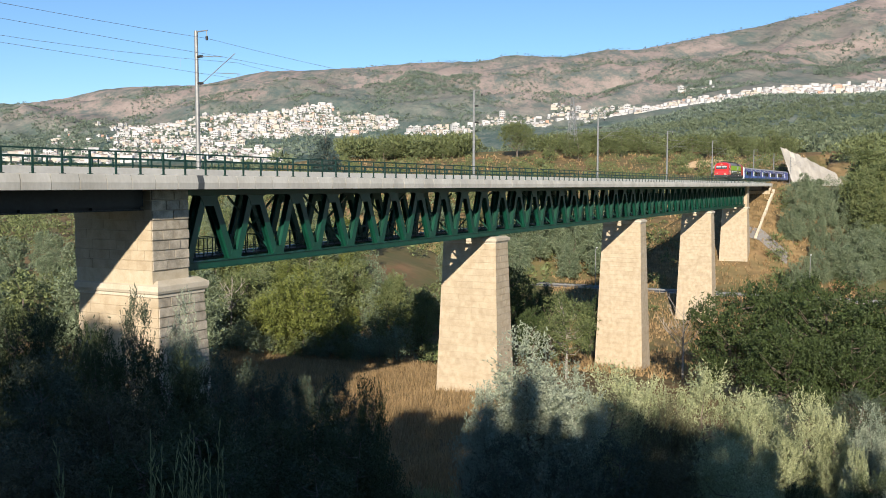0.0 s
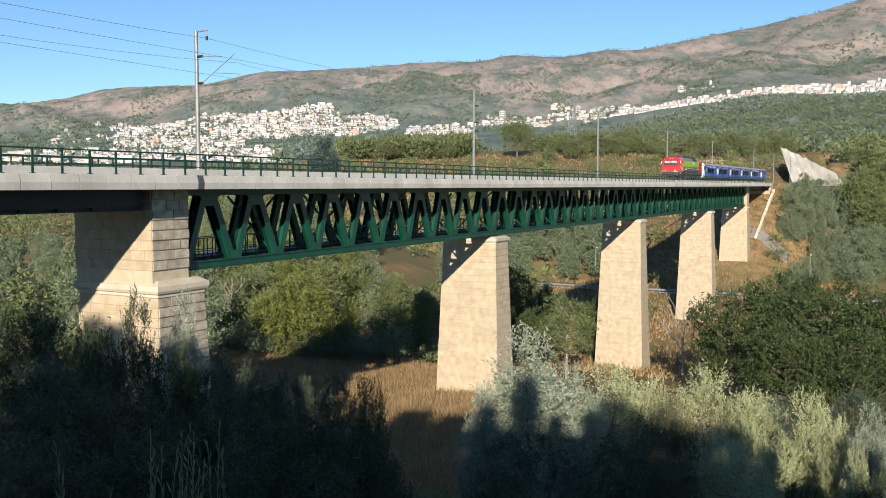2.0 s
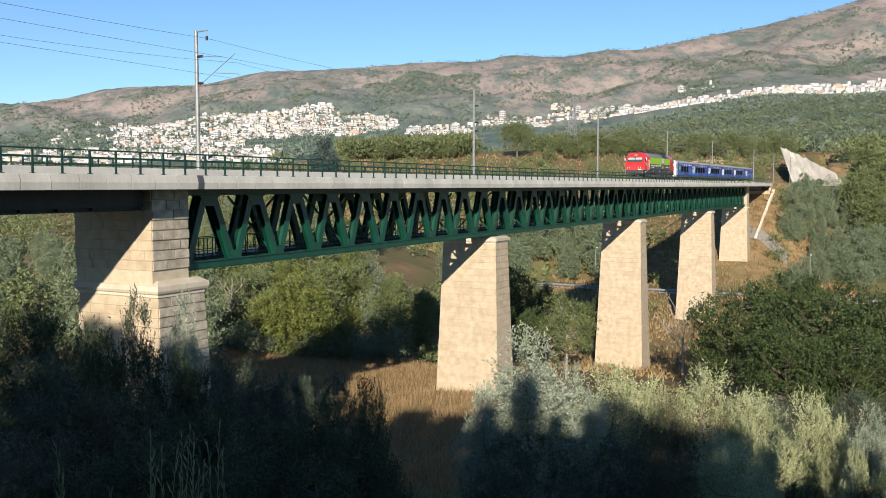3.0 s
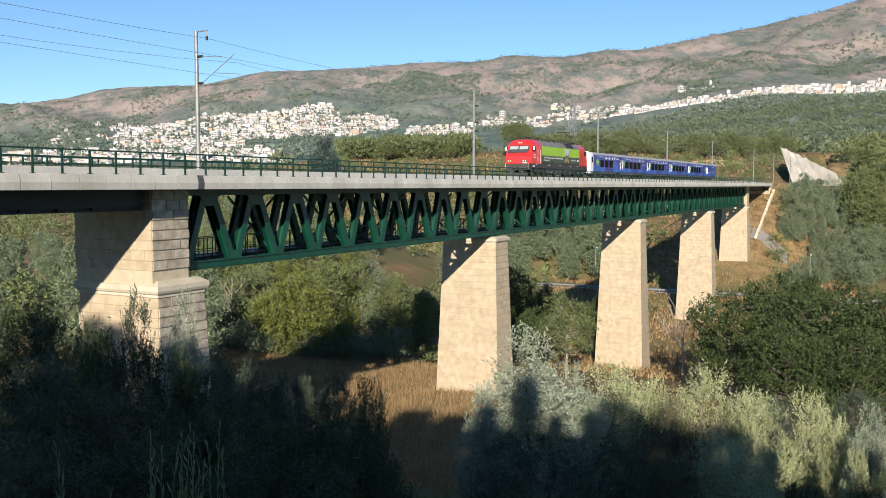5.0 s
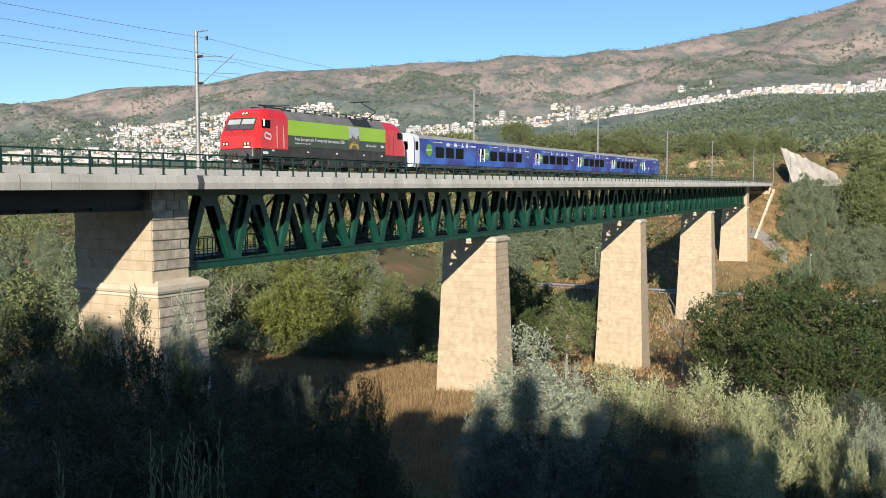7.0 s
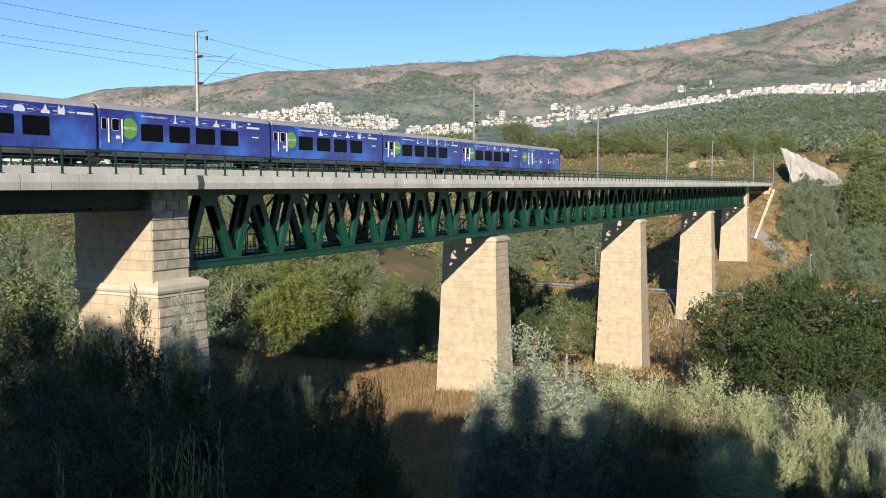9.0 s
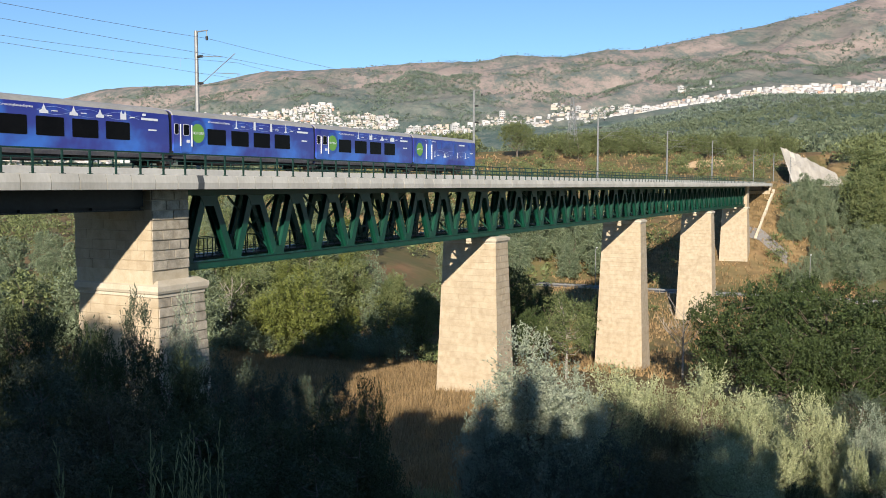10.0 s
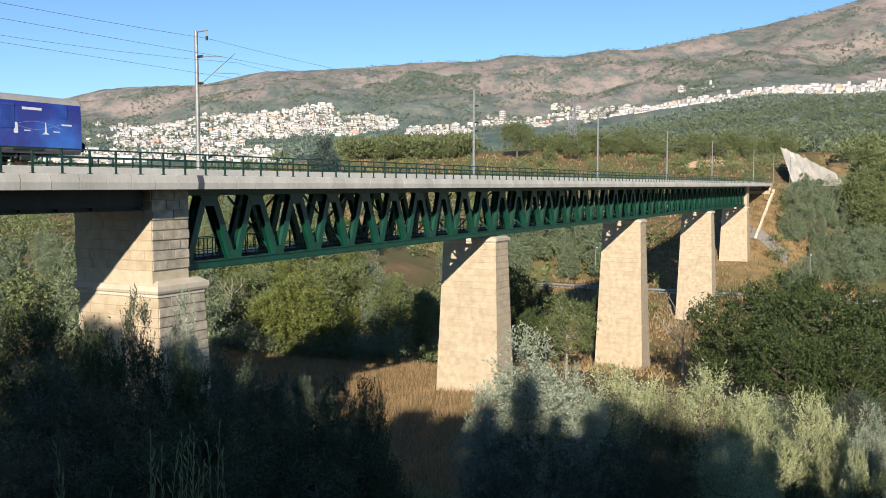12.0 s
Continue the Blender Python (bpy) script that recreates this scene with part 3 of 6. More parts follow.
def build_piers():
    for k, (x, foot) in enumerate(zip(PIERS, PIER_FOOT)):
        end = k in (0, 4)
        pier = thing("bridge_pier", "tall tapered pier of pale granite ashlar" if k not in (0,) else "stout granite pier with a moulded ledge and rough-faced blocks", "bridge pier", "bridge piers")
        if k == 0:
            x1 = x + 2.65
            bm = bmesh.new()
            put_box(bm, (x + 0.02, -2.72, 14.6), (x1, 2.98, 18.66))
            part("shaft", bm, JOINT, pier)
            ashlar(pier, x, x1, -2.75, 3.0, 15.0, 18.7, lambda z: 0.0, 0.53, 0.82, 0.07, 1, STONE_ROUGH)
            bm = bmesh.new()
            put_box(bm, (x + 0.02, -2.72, 18.66), (x1, -2.05, 19.76))
            part("pilaster", bm, JOINT, pier)
            ashlar(pier, x, x1, -2.75, -2.03, 18.66, 19.78, lambda z: 0.0, 0.55, 0.8, 0.07, 5, STONE_ROUGH)
            part("bearing", box((x + 0.4, -1.9, 18.55), (x + 1.0, 2.4, 18.74)), DARK_STEEL, pier)
            bm = bmesh.new()
            prof = ((14.12, 0.30), (14.26, 0.30), (14.32, 0.40), (14.46, 0.46), (14.72, 0.46), (14.98, 0.05))
            for (za, ga), (zb, gb) in zip(prof, prof[1:]):
                taper_block(bm, x + 0.36, x1 + 0.6, -2.75, 2.62, za, zb, ga, gb)
            part("moulded_ledge", bm, STONE_CAP, pier)
            bm = bmesh.new()
            taper_block(bm, x + 0.38, x1 + 0.6, -2.72, 2.62, foot, 14.14, 0.75, 0.24)
            part("plinth", bm, JOINT, pier)
            ashlar(pier, x + 0.36, x1 + 0.6, -2.75, 2.62, foot + 4, 14.1, lambda z: 0.25 + (14.1 - z) * 0.04, 0.52, 1.0, 0.06, 2, STONE_ROUGH)
            continue
        x1 = x + 2.75 - 0.1 * (k > 2)
        top = 14.55
        grow = lambda z: 0.02 + (top - z) * 0.036
        bm = bmesh.new()
        taper_block(bm, x + 0.02, x1, -2.73, 2.75, foot, top, grow(foot), 0.0)
        part("shaft", bm, JOINT, pier)
        ashlar(pier, x, x1, -2.75, 2.75, foot, top, grow, 0.62, 1.35, 0.012, 10 + k)
        bm = bmesh.new()
        for (za, ga), (zb, gb) in (((14.5, 0.03), (14.62, 0.03)), ((14.62, 0.10), (14.74, 0.16)), ((14.74, 0.2), (15.0, 0.2)), ((15.0, 0.2), (15.16, -0.1))):
            taper_block(bm, x, x1, -2.75, 2.75, za, zb, ga, gb)
        part("cap_stone", bm, STONE_CAP, pier)
        bm = bmesh.new()
        for y in (-TRUSS_Y, TRUSS_Y):
            put_box(bm, (x + 0.9, y - 0.3, 15.12), (x + 1.6, y + 0.3, 15.28), 0.02)
        part("bearing", bm, GREEN_STEEL, pier)
        if k == 4:
            bm = bmesh.new()
            put_box(bm, (x, -2.75, 15.1), (x1, -2.0, 19.76))
            put_box(bm, (x + 1.4, -2.0, 15.1), (x1, 2.75, 18.66))
            part("pilaster", bm, STONE, pier)
    ab = solid("abutment", box((BRIDGE_B - 1, -4.2, 4), (BRIDGE_B + 3, 4.2, 18.7)), STONE, "granite end abutment of the bridge", "abutment", kind="structure")
    bm = bmesh.new()
    for s in (-1, 1):
        put_box(bm, (BRIDGE_B - 0.5, s * 4.1 - 0.25, 18.7), (BRIDGE_B + 3, s * 4.1 + 0.25, 20.53))
    part("wing_wall", bm, STONE, ab)
    ab = solid("abutment", box((2, -4.2, 2), (BRIDGE_A + 1, 4.2, 18.7)), STONE, "granite end abutment of the bridge", "abutment", kind="structure")


def build_masts():
    mast = thing("catenary_mast", "grey steel catenary mast with an angled bracket arm", "catenary mast", "catenary masts", m=pose(44.6, 3.4, 20.5))
    bm = bmesh.new()
    put_tube(bm, (0, 0, -0.4), (0, 0, 9.4), 0.155, 0.115, 10)
    part("pole", bm, GALV, mast)
    bm = bmesh.new()
    put_tube(bm, (0, 0.05, 9.32), (0, -0.95, 9.36), 0.04)
    put_tube(bm, (0, -0.9, 9.36), (0, -0.9, 8.95), 0.03)
    part("top_arm", bm, GALV, mast)
    bm = bmesh.new()
    for z in (8.86,):
        put_tube(bm, (0, -0.9, z + 0.12), (0, -0.9, z - 0.12), 0.08)
    for z, y in ((7.75, -0.25), (6.05, -0.25)):
        put_tube(bm, (0, -0.1, z), (0, -0.5, z), 0.085)
    part("insulator", bm, BLACK, mast)
    bm = bmesh.new()
    put_tube(bm, (0, -0.45, 7.75), (0, -2.2, 7.6), 0.022)
    put_tube(bm, (0, -0.45, 6.05), (0, -3.2, 7.75), 0.026)
    put_tube(bm, (0, -1.4, 6.65), (0, -3.6, 6.45), 0.02)
    put_tube(bm, (0, -3.4, 6.45), (0, -3.4, 6.15), 0.02)
    part("bracket", bm, GALV, mast)
    for x in (85.35, 126.1, 166.1, 206.2, 262, 300, 340, 5.0):
        copy_thing(mast, pose(x, 3.4, 20.5))
    xs = [-30, 5.0, 44.6, 85.35, 126.1, 166.1, 206.2, 262, 300, 340, 380]
    for name, y, z, sag, r, label in (("contact_wire", 0.0, 26.65, 0.0, 0.009, "thin copper contact wire above the track"), ("catenary_wire", 0.0, 27.65, 0.7, 0.009, "thin sagging catenary wire above the track"), ("feeder_wire", 2.5, 29.35, 0.35, 0.011, "thin overhead feeder wire"), ("feeder_wire", 1.2, 28.1, 0.1, 0.010, "thin straight overhead return wire")):
        bm = bmesh.new()
        for a, b in zip(xs, xs[1:]):
            pts = [(a + (b - a) * i / 8, y, z - sag * 4 * (i / 8) * (1 - i / 8)) for i in range(9)]
            for p, q in zip(pts, pts[1:]):
                put_tube(bm, p, q, r, sides=4)
            if name == "catenary_wire":
                for i in (1, 2, 3, 4, 5, 6, 7):
                    put_tube(bm, pts[i], (pts[i][0], 0, 26.65), 0.005, sides=4)
        solid(name, bm, GALV, label, "overhead wire")


build_deck()
build_railing(-4.3, "dark green steel railing along the near deck edge")
build_railing(4.3, "dark green steel railing along the far deck edge")
build_truss()
build_piers()
build_masts()

# ---- the train ----
def ngon(bm, pts):
    return bm.faces.new([bm.verts.new(p) for p in pts])


def panel(name, x0, x1, z0, z1, y, mat, parent, depth=0.012, label="", corner=0.0):
    """A thin panel on the near side at y, proud by depth; corner rounds it."""
    bm = bmesh.new()
    if corner:
        pts = []
        for cx, cz, a in ((x0 + corner, z0 + corner, 180), (x1 - corner, z0 + corner, 270), (x1 - corner, z1 - corner, 0), (x0 + corner, z1 - corner, 90)):
            for k in range(4):
                t = radians(a + k * 30)
                pts.append((cx + corner * math.cos(t), cz + corner * math.sin(t)))
    else:
        pts = [(x0, z0), (x1, z0), (x1, z1), (x0, z1)]
    a = [bm.verts.new((x, y, z)) for x, z in pts]
    b = [bm.verts.new((x, y - depth, z)) for x, z in pts]
    bm.faces.new(b)
    n = len(pts)
    for i in range(n):
        bm.faces.new((a[i], a[(i + 1) % n], b[(i + 1) % n], b[i]))
    return part(name, bm, mat, parent, label)


def lettering(name, text, size, x, y, z, mat, parent, centre=False):
    cu = bpy.data.curves.new(name, "FONT")
    cu.body, cu.size, cu.extrude = text, size, 0.002
    if centre:
        cu.align_x, cu.align_y = "CENTER", "CENTER"
    cu.materials.append(mat)
    ob = new(name, cu)
    ob.parent = parent
    ob.matrix_basis = pose(x, y, z, 90, 0, 0)
    return ob


def wheelset(parent, x, r, name="wheelset"):
    bm = bmesh.new()
    for y in (-0.80, 0.80):
        put_tube(bm, (0, y - 0.065, 0), (0, y + 0.065, 0), r, sides=20)
        put_tube(bm, (0, y * 0.9 - 0.02, 0), (0, y * 0.9 + 0.02, 0), r + 0.03, sides=20)
        for k in range(5):
            t = radians(72 * k)
            put_tube(bm, (r * 0.5 * math.cos(t), y * 1.09 - 0.02, r * 0.5 * math.sin(t)), (r * 0.5 * math.cos(t), y * 1.09 + 0.02, r * 0.5 * math.sin(t)), r * 0.14, sides=6)
    put_tube(bm, (0, -0.8, 0), (0, 0.8, 0), 0.09, sides=8)
    return part(name, bm, RUST, parent, m=pose(x, 0, r))


NOSE = ((0.95, 0.32), (1.35, 0.22), (2.2, 0.25), (2.45, 0.42), (3.55, 1.02), (3.8, 1.25), (4.02, 1.75), (4.05, 2.1))


def nose(z):
    for (za, xa), (zb, xb) in zip(NOSE, NOSE[1:]):
        if z <= zb:
            return xa + (xb - xa) * max(0, (z - za)) / (zb - za)
    return NOSE[-1][1]


def cab(parent, flip):
    """One cab of the locomotive with its nose at x = 0, or turned round at the far end."""
    m = pose(19.2, 0, 0, 0, 0, 180) if flip else pose(0, 0, 0)
    half = [(1.5, 1.42), (1.5, 1.7), (1.5, 2.2), (1.5, 2.45), (1.5, 3.0), (1.5, 3.36), (1.33, 3.68), (1.05, 3.96), (0.6, 4.04), (0.0, 4.05)]
    prof = half + [(-y, z) for y, z in reversed(half[:-1])]
    bm = bmesh.new()
    rings = []
    for k in range(4):
        ring = []
        for y, z in prof:
            n = nose(z)
            if k == 0:
                x, yy = n, y * (0.86 if z < 3.9 else 0.8)
            elif k == 1:
                x, yy = n + 0.12, y * 0.92
            elif k == 2:
                x, yy = n + 0.55, y
            else:
                x, yy = 3.55, y
            ring.append(bm.verts.new((x, yy, z)))
        rings.append(ring)
    n = len(prof)
    for a, b in zip(rings, rings[1:]):
        for i in range(n - 1):
            bm.faces.new((a[i], a[i + 1], b[i + 1], b[i]))
    for i in range(len(half) - 1):
        bm.faces.new((rings[0][i], rings[0][i + 1], rings[0][n - 2 - i], rings[0][n - 1 - i])) if i < len(half) - 2 else bm.faces.new((rings[0][i], rings[0][i + 1], rings[0][n - 1 - i]))
    body = part("cab", bm, LOCO_RED, parent, "glossy red cab", m)

    def front(name, y0, y1, z0, z1, mat, out=0.015, inset=0.0, label=""):
        bm = bmesh.new()
        q = [(y0, z0), (y1, z0), (y1 - inset * (1 if y1 > 0 else 0), z1), (y0 + inset * (1 if y0 < 0 else 0), z1)]
        a = [bm.verts.new((nose(z) - out, y, z)) for y, z in q]
        b = [bm.verts.new((nose(z) + 0.05, y, z)) for y, z in q]
        bm.faces.new(a)
        for i in range(4):
            bm.faces.new((a[i], a[(i + 1) % 4], b[(i + 1) % 4], b[i]))
        return part(name, bm, mat, body, label)

    front("windscreen_surround", -1.17, 1.17, 2.56, 3.36, BLACK, 0.012)
    front("windscreen", -1.1, -0.03, 2.62, 3.3, WINDSCREEN, 0.022)
    front("windscreen", 0.03, 1.1, 2.62, 3.3, WINDSCREEN, 0.022)
    # added pale panels over the upper panes, painted in place of reflected sky
    for s in (-1, 1):
        front("sky_sheen_panel", min(s * 0.07, s * 1.05), max(s * 0.07, s * 1.05), 2.95, 3.27, SKY_SHEEN, 0.026)
    for y in (-0.13, 0.13):
        front("top_headlight", y - 0.08, y + 0.08, 3.60, 3.72, HEADLIGHT if not flip else WHITE_PAINT, 0.03)
    front("top_light_housing", -0.28, 0.28, 3.57, 3.75, BLACK, 0.014)
    for s in (-1, 1):
        front("headlight_housing", s * 0.86 - 0.3, s * 0.86 + 0.3, 1.58, 1.82, BLACK, 0.012)
        for d in (-0.12, 0.14):
            front("headlight", s * 0.86 + d - 0.06, s * 0.86 + d + 0.06, 1.64, 1.76, HEADLIGHT if not flip else GLASS_DARK, 0.03)
    front("number_bar", -1.12, -0.62, 1.45, 1.52, PRINT, 0.012)
    front("wiper", -0.5, -0.44, 2.4, 2.66, BLACK, 0.04)
    front("wiper", 0.44, 0.5, 2.4, 2.66, BLACK, 0.04)
    for s in (-1, 1):
        bm = bmesh.new()
        put_box(bm, (0.95, s * 1.49 - 0.02, 2.72), (1.75, s * 1.49 + 0.03, 3.22), 0.0)
        part("side_window", bm, GLASS_DARK, body)
        bm = bmesh.new()
        put_box(bm, (0.97, s * 1.62 - 0.06, 2.82), (1.02, s * 1.62 + 0.06, 3.22), 0.012)
        put_box(bm, (1.0, s * 1.55 - 0.06, 3.2), (1.05, s * 1.55 + 0.06, 3.25))
        part("mirror", bm, WHITE_PAINT, body)
        bm = bmesh.new()
        for x in (2.38, 3.08):
            put_tube(bm, (x, s * 1.53, 1.5), (x, s * 1.53, 2.9), 0.013, sides=6)
        part("handrail", bm, COACH_WHITE if s < 0 else BLACK, body)
        part("cab_door", box((2.45, s * 1.5 - 0.012, 1.45), (3.0, s * 1.5 + 0.012, 3.2)), LOCO_RED, body)
    # emblem as plain linked rings
    bm = bmesh.new()
    for k in range(2):
        c = 1.36 + 0.27 * k
        for i in range(10):
            t0, t1 = radians(40 + 28 * i + 180 * k), radians(68 + 28 * i + 180 * k)
            for_pts = [(c + r * math.cos(t), -1.512, 2.25 + r * 1.0 * math.sin(t) - 0.06 * k) for t, r in ((t0, 0.13), (t1, 0.13), (t1, 0.22), (t0, 0.22))]
            ngon(bm, for_pts)
    if not flip:
        part("emblem", bm, PRINT, body, "white ring emblem")
    else:
        bm.free()
    # buffer beam and buffers
    bm = bmesh.new()
    put_box(bm, (0.28, -1.38, 0.75), (1.1, 1.38, 1.415), 0.03)
    for s in (-1, 1):
        put_tube(bm, (0.32, s * 0.88, 1.0), (-0.1, s * 0.88, 1.0), 0.12)
        put_tube(bm, (-0.1, s * 0.88, 1.0), (-0.14, s * 0.88, 1.0), 0.26, sides=14)
        put_box(bm, (0.1, s * 0.62 - 0.2, 0.25), (0.3, s * 0.62 + 0.2, 0.7), 0.03)
    put_box(bm, (0.02, -0.1, 0.7), (0.4, 0.1, 1.0), 0.02)
    put_box(bm, (0.18, -1.25, 0.18), (0.3, 1.25, 0.42), 0.02)
    for s in (-0.35, 0.35):
        put_tube(bm, (0.2, s, 0.95), (0.1, s, 0.45), 0.035)
    part("buffer_beam", bm, LOCO_GREY, body, "dusty dark buffer beam")
    for y in (-0.52, -0.28, 0.28, 0.52):
        bm = bmesh.new()
        pts = [(0.27, y, 0.92), (0.10, y, 0.80), (0.06, y * 1.04, 0.62), (0.16, y * 1.1, 0.46)]
        for p, q in zip(pts, pts[1:]):
            put_tube(bm, p, q, 0.028, sides=6)
        part("brake_hose", bm, RUST, body, "rusty brake hose", m)
    part("coupling_hook", box((-0.06, -0.07, 0.9), (0.3, 0.07, 1.12), 0.03), RUST, body, "rusty coupling hook", m)
    for s in (-1, 1):
        for z in (0.35, 0.62):
            part("step", box((0.95, s * 1.36 - 0.12, z), (1.4, s * 1.36 + 0.12, z + 0.04)), GALV, body, "worn steel cab step", m)
        part("end_rail", tube((0.2, s * 1.3, 0.85), (0.2, s * 1.3, 1.5), 0.018, sides=6), COACH_WHITE, body, "white end handrail", m)
        panel("small_sign", 1.0, 1.5, 1.08, 1.24, -1.505, PRINT, body) if s < 0 and not flip else None


def build_loco():
    loco = thing("locomotive", "red electric locomotive with lime green side panels", "locomotive")
    cab(loco, False)
    cab(loco, True)
    bm = bmesh.new()
    put_sweep(bm, [(-1.48, 1.1), (1.48, 1.1), (1.48, 3.36), (-1.48, 3.36)], [3.5, 15.7])
    part("body_core", bm, LOCO_GREY, loco)
    for s in (-1, 1):
        for nm, z0, z1, mt in (("lower_panel", 1.64, 2.37, OLIVE), ("upper_panel", 2.37, 3.36, LIME)):
            part(nm, box((3.55, s * 1.49 - 0.012, z0 + 0.002), (15.65, s * 1.49 + 0.012, z1 - 0.002)), mt, loco)
        part("sole_bar", box((0.9, s * 1.47 - 0.03, 0.95), (18.3, s * 1.47 + 0.022, 1.40)), LOCO_GREY, loco)
    bm = bmesh.new()
    put_sweep(bm, [(-1.49, 3.36), (1.49, 3.36), (1.32, 3.68), (1.04, 3.95), (-1.04, 3.95), (-1.32, 3.68)], [3.5, 15.7])
    roof = part("roof", bm, ROOF_GREY, loco, "weathered grey roof")
    for k in range(7):
        x = 4.9 + k * 1.6
        bm = bmesh.new()
        for s in (-1, 1):
            put_beam(bm, (x, s * 1.50, 3.36), (x, s * 1.055, 3.965), 0.03, 0.02, (1, 0, 0))
        part("seam", bm, LOCO_GREY, roof)
    for s in (-1, 1):
        bm = bmesh.new()
        a, b = Vector((0, s * 1.478, 3.42)), Vector((0, s * 1.09, 3.93))
        o = Vector((0, s * 0.03, 0.02))
        q = [bm.verts.new(p + o + Vector((x, 0, 0))) for p, x in ((a, 11.2), (a, 13.7), (b, 13.7), (b, 11.2))]
        bm.faces.new(q)
        part("louvre", bm, BLACK, roof, "black roof air intake")
    bm = bmesh.new()
    for x in (4.2, 5.4, 6.4, 7.6, 8.8, 10.2, 11.4, 12.6, 13.6, 14.8):
        put_tube(bm, (x, -0.75, 3.93), (x, -0.75, 4.24), 0.085, sides=6)
    put_tube(bm, (3.6, -0.75, 4.24), (15, -0.75, 4.24), 0.025, sides=6)
    part("roof_line", bm, BLACK, roof)
    for x, w, h in ((4.7, 0.5, 0.2), (7.0, 0.8, 0.14), (9.5, 0.5, 0.24), (12.0, 0.4, 0.2), (13.9, 0.6, 0.26)):
        part("roof_box", box((x, -0.55, 3.93), (x + w, 0.2, 3.95 + h), 0.02), LOCO_GREY, roof, "dusty roof equipment box")
    for x, up in ((3.4, False), (15.4, True)):
        bm = bmesh.new()
        for y in (-0.5, 0.5):
            put_beam(bm, (x - 1.1, y, 4.14), (x + 1.1, y, 4.14), 0.08, 0.08)
            for d in (-0.9, 0.9):
                put_tube(bm, (x + d, y, 3.9), (x + d, y, 4.14), 0.07, sides=6)
        s = -1 if up else 1
        if up:
            put_tube(bm, (x - 0.3, -0.1, 4.2), (x + 1.25, -0.05, 4.85), 0.045, sides=6)
            put_tube(bm, (x + 1.25, 0, 4.85), (x - 0.95, 0, 5.42), 0.03, sides=6)
            for d in (-1.08, -0.82):
                put_tube(bm, (x + d, -0.85, 5.44), (x + d, 0.85, 5.44), 0.03, sides=6)
        else:
            put_tube(bm, (x + 1.0, 0, 4.2), (x - 1.0, 0, 4.3), 0.04, sides=6)
            put_tube(bm, (x - 1.0, 0, 4.3), (x + 1.1, 0, 4.38), 0.03, sides=6)
            put_tube(bm, (x + 1.1, -0.85, 4.38), (x + 1.1, 0.85, 4.38), 0.035, sides=6)
        part("pantograph", bm, BLACK, roof)
    y = -1.505
    lettering("lettering", "Ano Europeu do Transporte Ferroviário 2021", 0.315, 4.25, y - 0.012, 2.06, PRINT, loco)
    lettering("lettering", "European Year of Rail 2021", 0.16, 4.25, y - 0.012, 1.84, PRINT, loco)
    lettering("lettering", "#EUYearofRail", 0.24, 12.9, y - 0.012, 1.96, PRINT, loco)
    panel("crest_print", 15.0, 15.25, 1.94, 2.14, y, PRINT, loco)
    panel("crest_print", 15.32, 15.45, 1.98, 2.1, y, PRINT, loco)
    panel("photo_print", 10.65, 12.0, 1.72, 2.5, y, CITY_PRINT, loco, label="small printed city photograph")
    panel("photo_sky", 10.65, 12.0, 2.5, 3.28, y, PHOTO_SKY, loco)
    bm = bmesh.new()
    for k in range(8):
        t0, t1 = math.pi * k / 8, math.pi * (k + 1) / 8
        ngon(bm, [(11.32 + r * math.cos(t), y - 0.02, 1.76 + r * 0.8 * math.sin(t)) for t, r in ((t0, 0.35), (t1, 0.35), (t1, 0.62), (t0, 0.62))])
    part("arch_print", bm, GOLD_PRINT, loco)
    for k in range(5):
        panel("tower_print", 10.75 + 0.24 * k, 10.93 + 0.24 * k, 2.1, 2.5 + 0.11 * ((k * 2) % 3), y - 0.014, CITY_PRINT, loco)
    for x in (1.9, 5.6, 9.0, 12.5, 15.0):
        panel("small_sign", x, x + 0.22, 1.28, 1.38, -1.5, PRINT, loco)
    for x in (4.5, 14.7):
        bg = bmesh.new()
        for s in (-1, 1):
            put_box(bg, (x - 2.1, s * 1.15 - 0.09, 0.5), (x + 2.1, s * 1.15 + 0.09, 0.85), 0.03)
            for d in (-1.45, 1.45):
                put_box(bg, (x + d - 0.28, s * 1.2 - 0.14, 0.38), (x + d + 0.28, s * 1.2 + 0.14, 0.82), 0.04)
                for e in (-0.42, 0.42):
                    put_tube(bg, (x + d + e, s * 1.22, 0.6), (x + d + e, s * 1.22, 1.05), 0.10)
            put_tube(bg, (x - 0.5, s * 1.3, 0.75), (x + 0.6, s * 1.3, 1.0), 0.05)
        put_box(bg, (x - 1.0, -1.0, 0.4), (x + 1.0, 1.0, 0.9))
        bogie = part("bogie", bg, LOCO_GREY, loco, "dusty grey bogie")
        for d in (-1.45, 1.45):
            WHEELS.append((wheelset(bogie, x + d, 0.575), x + d, 0.575))
    for x, w, z0, z1, mt in ((2.0, 0.7, 0.55, 0.95, BLACK), (6.95, 0.9, 0.42, 0.92, BLACK), (8.2, 1.3, 0.3, 0.95, LOCO_GREY), (9.9, 0.8, 0.45, 0.9, BLACK), (11.2, 1.0, 0.35, 0.95, BLACK), (17.0, 0.6, 0.5, 0.95, BLACK)):
        part("equipment_box", box((x, -1.46, z0), (x + w, -1.2, z1), 0.03), mt, loco)
        part("pipe", tube((x - 0.3, -1.44, z0 + 0.1), (x + w + 0.3, -1.44, z0 + 0.1), 0.025, sides=6), RUST, loco)
    part("transformer_box", box((6.9, -1.35, 0.35), (12.3, 1.35, 1.05), 0.05), LOCO_GREY, loco)
    return loco


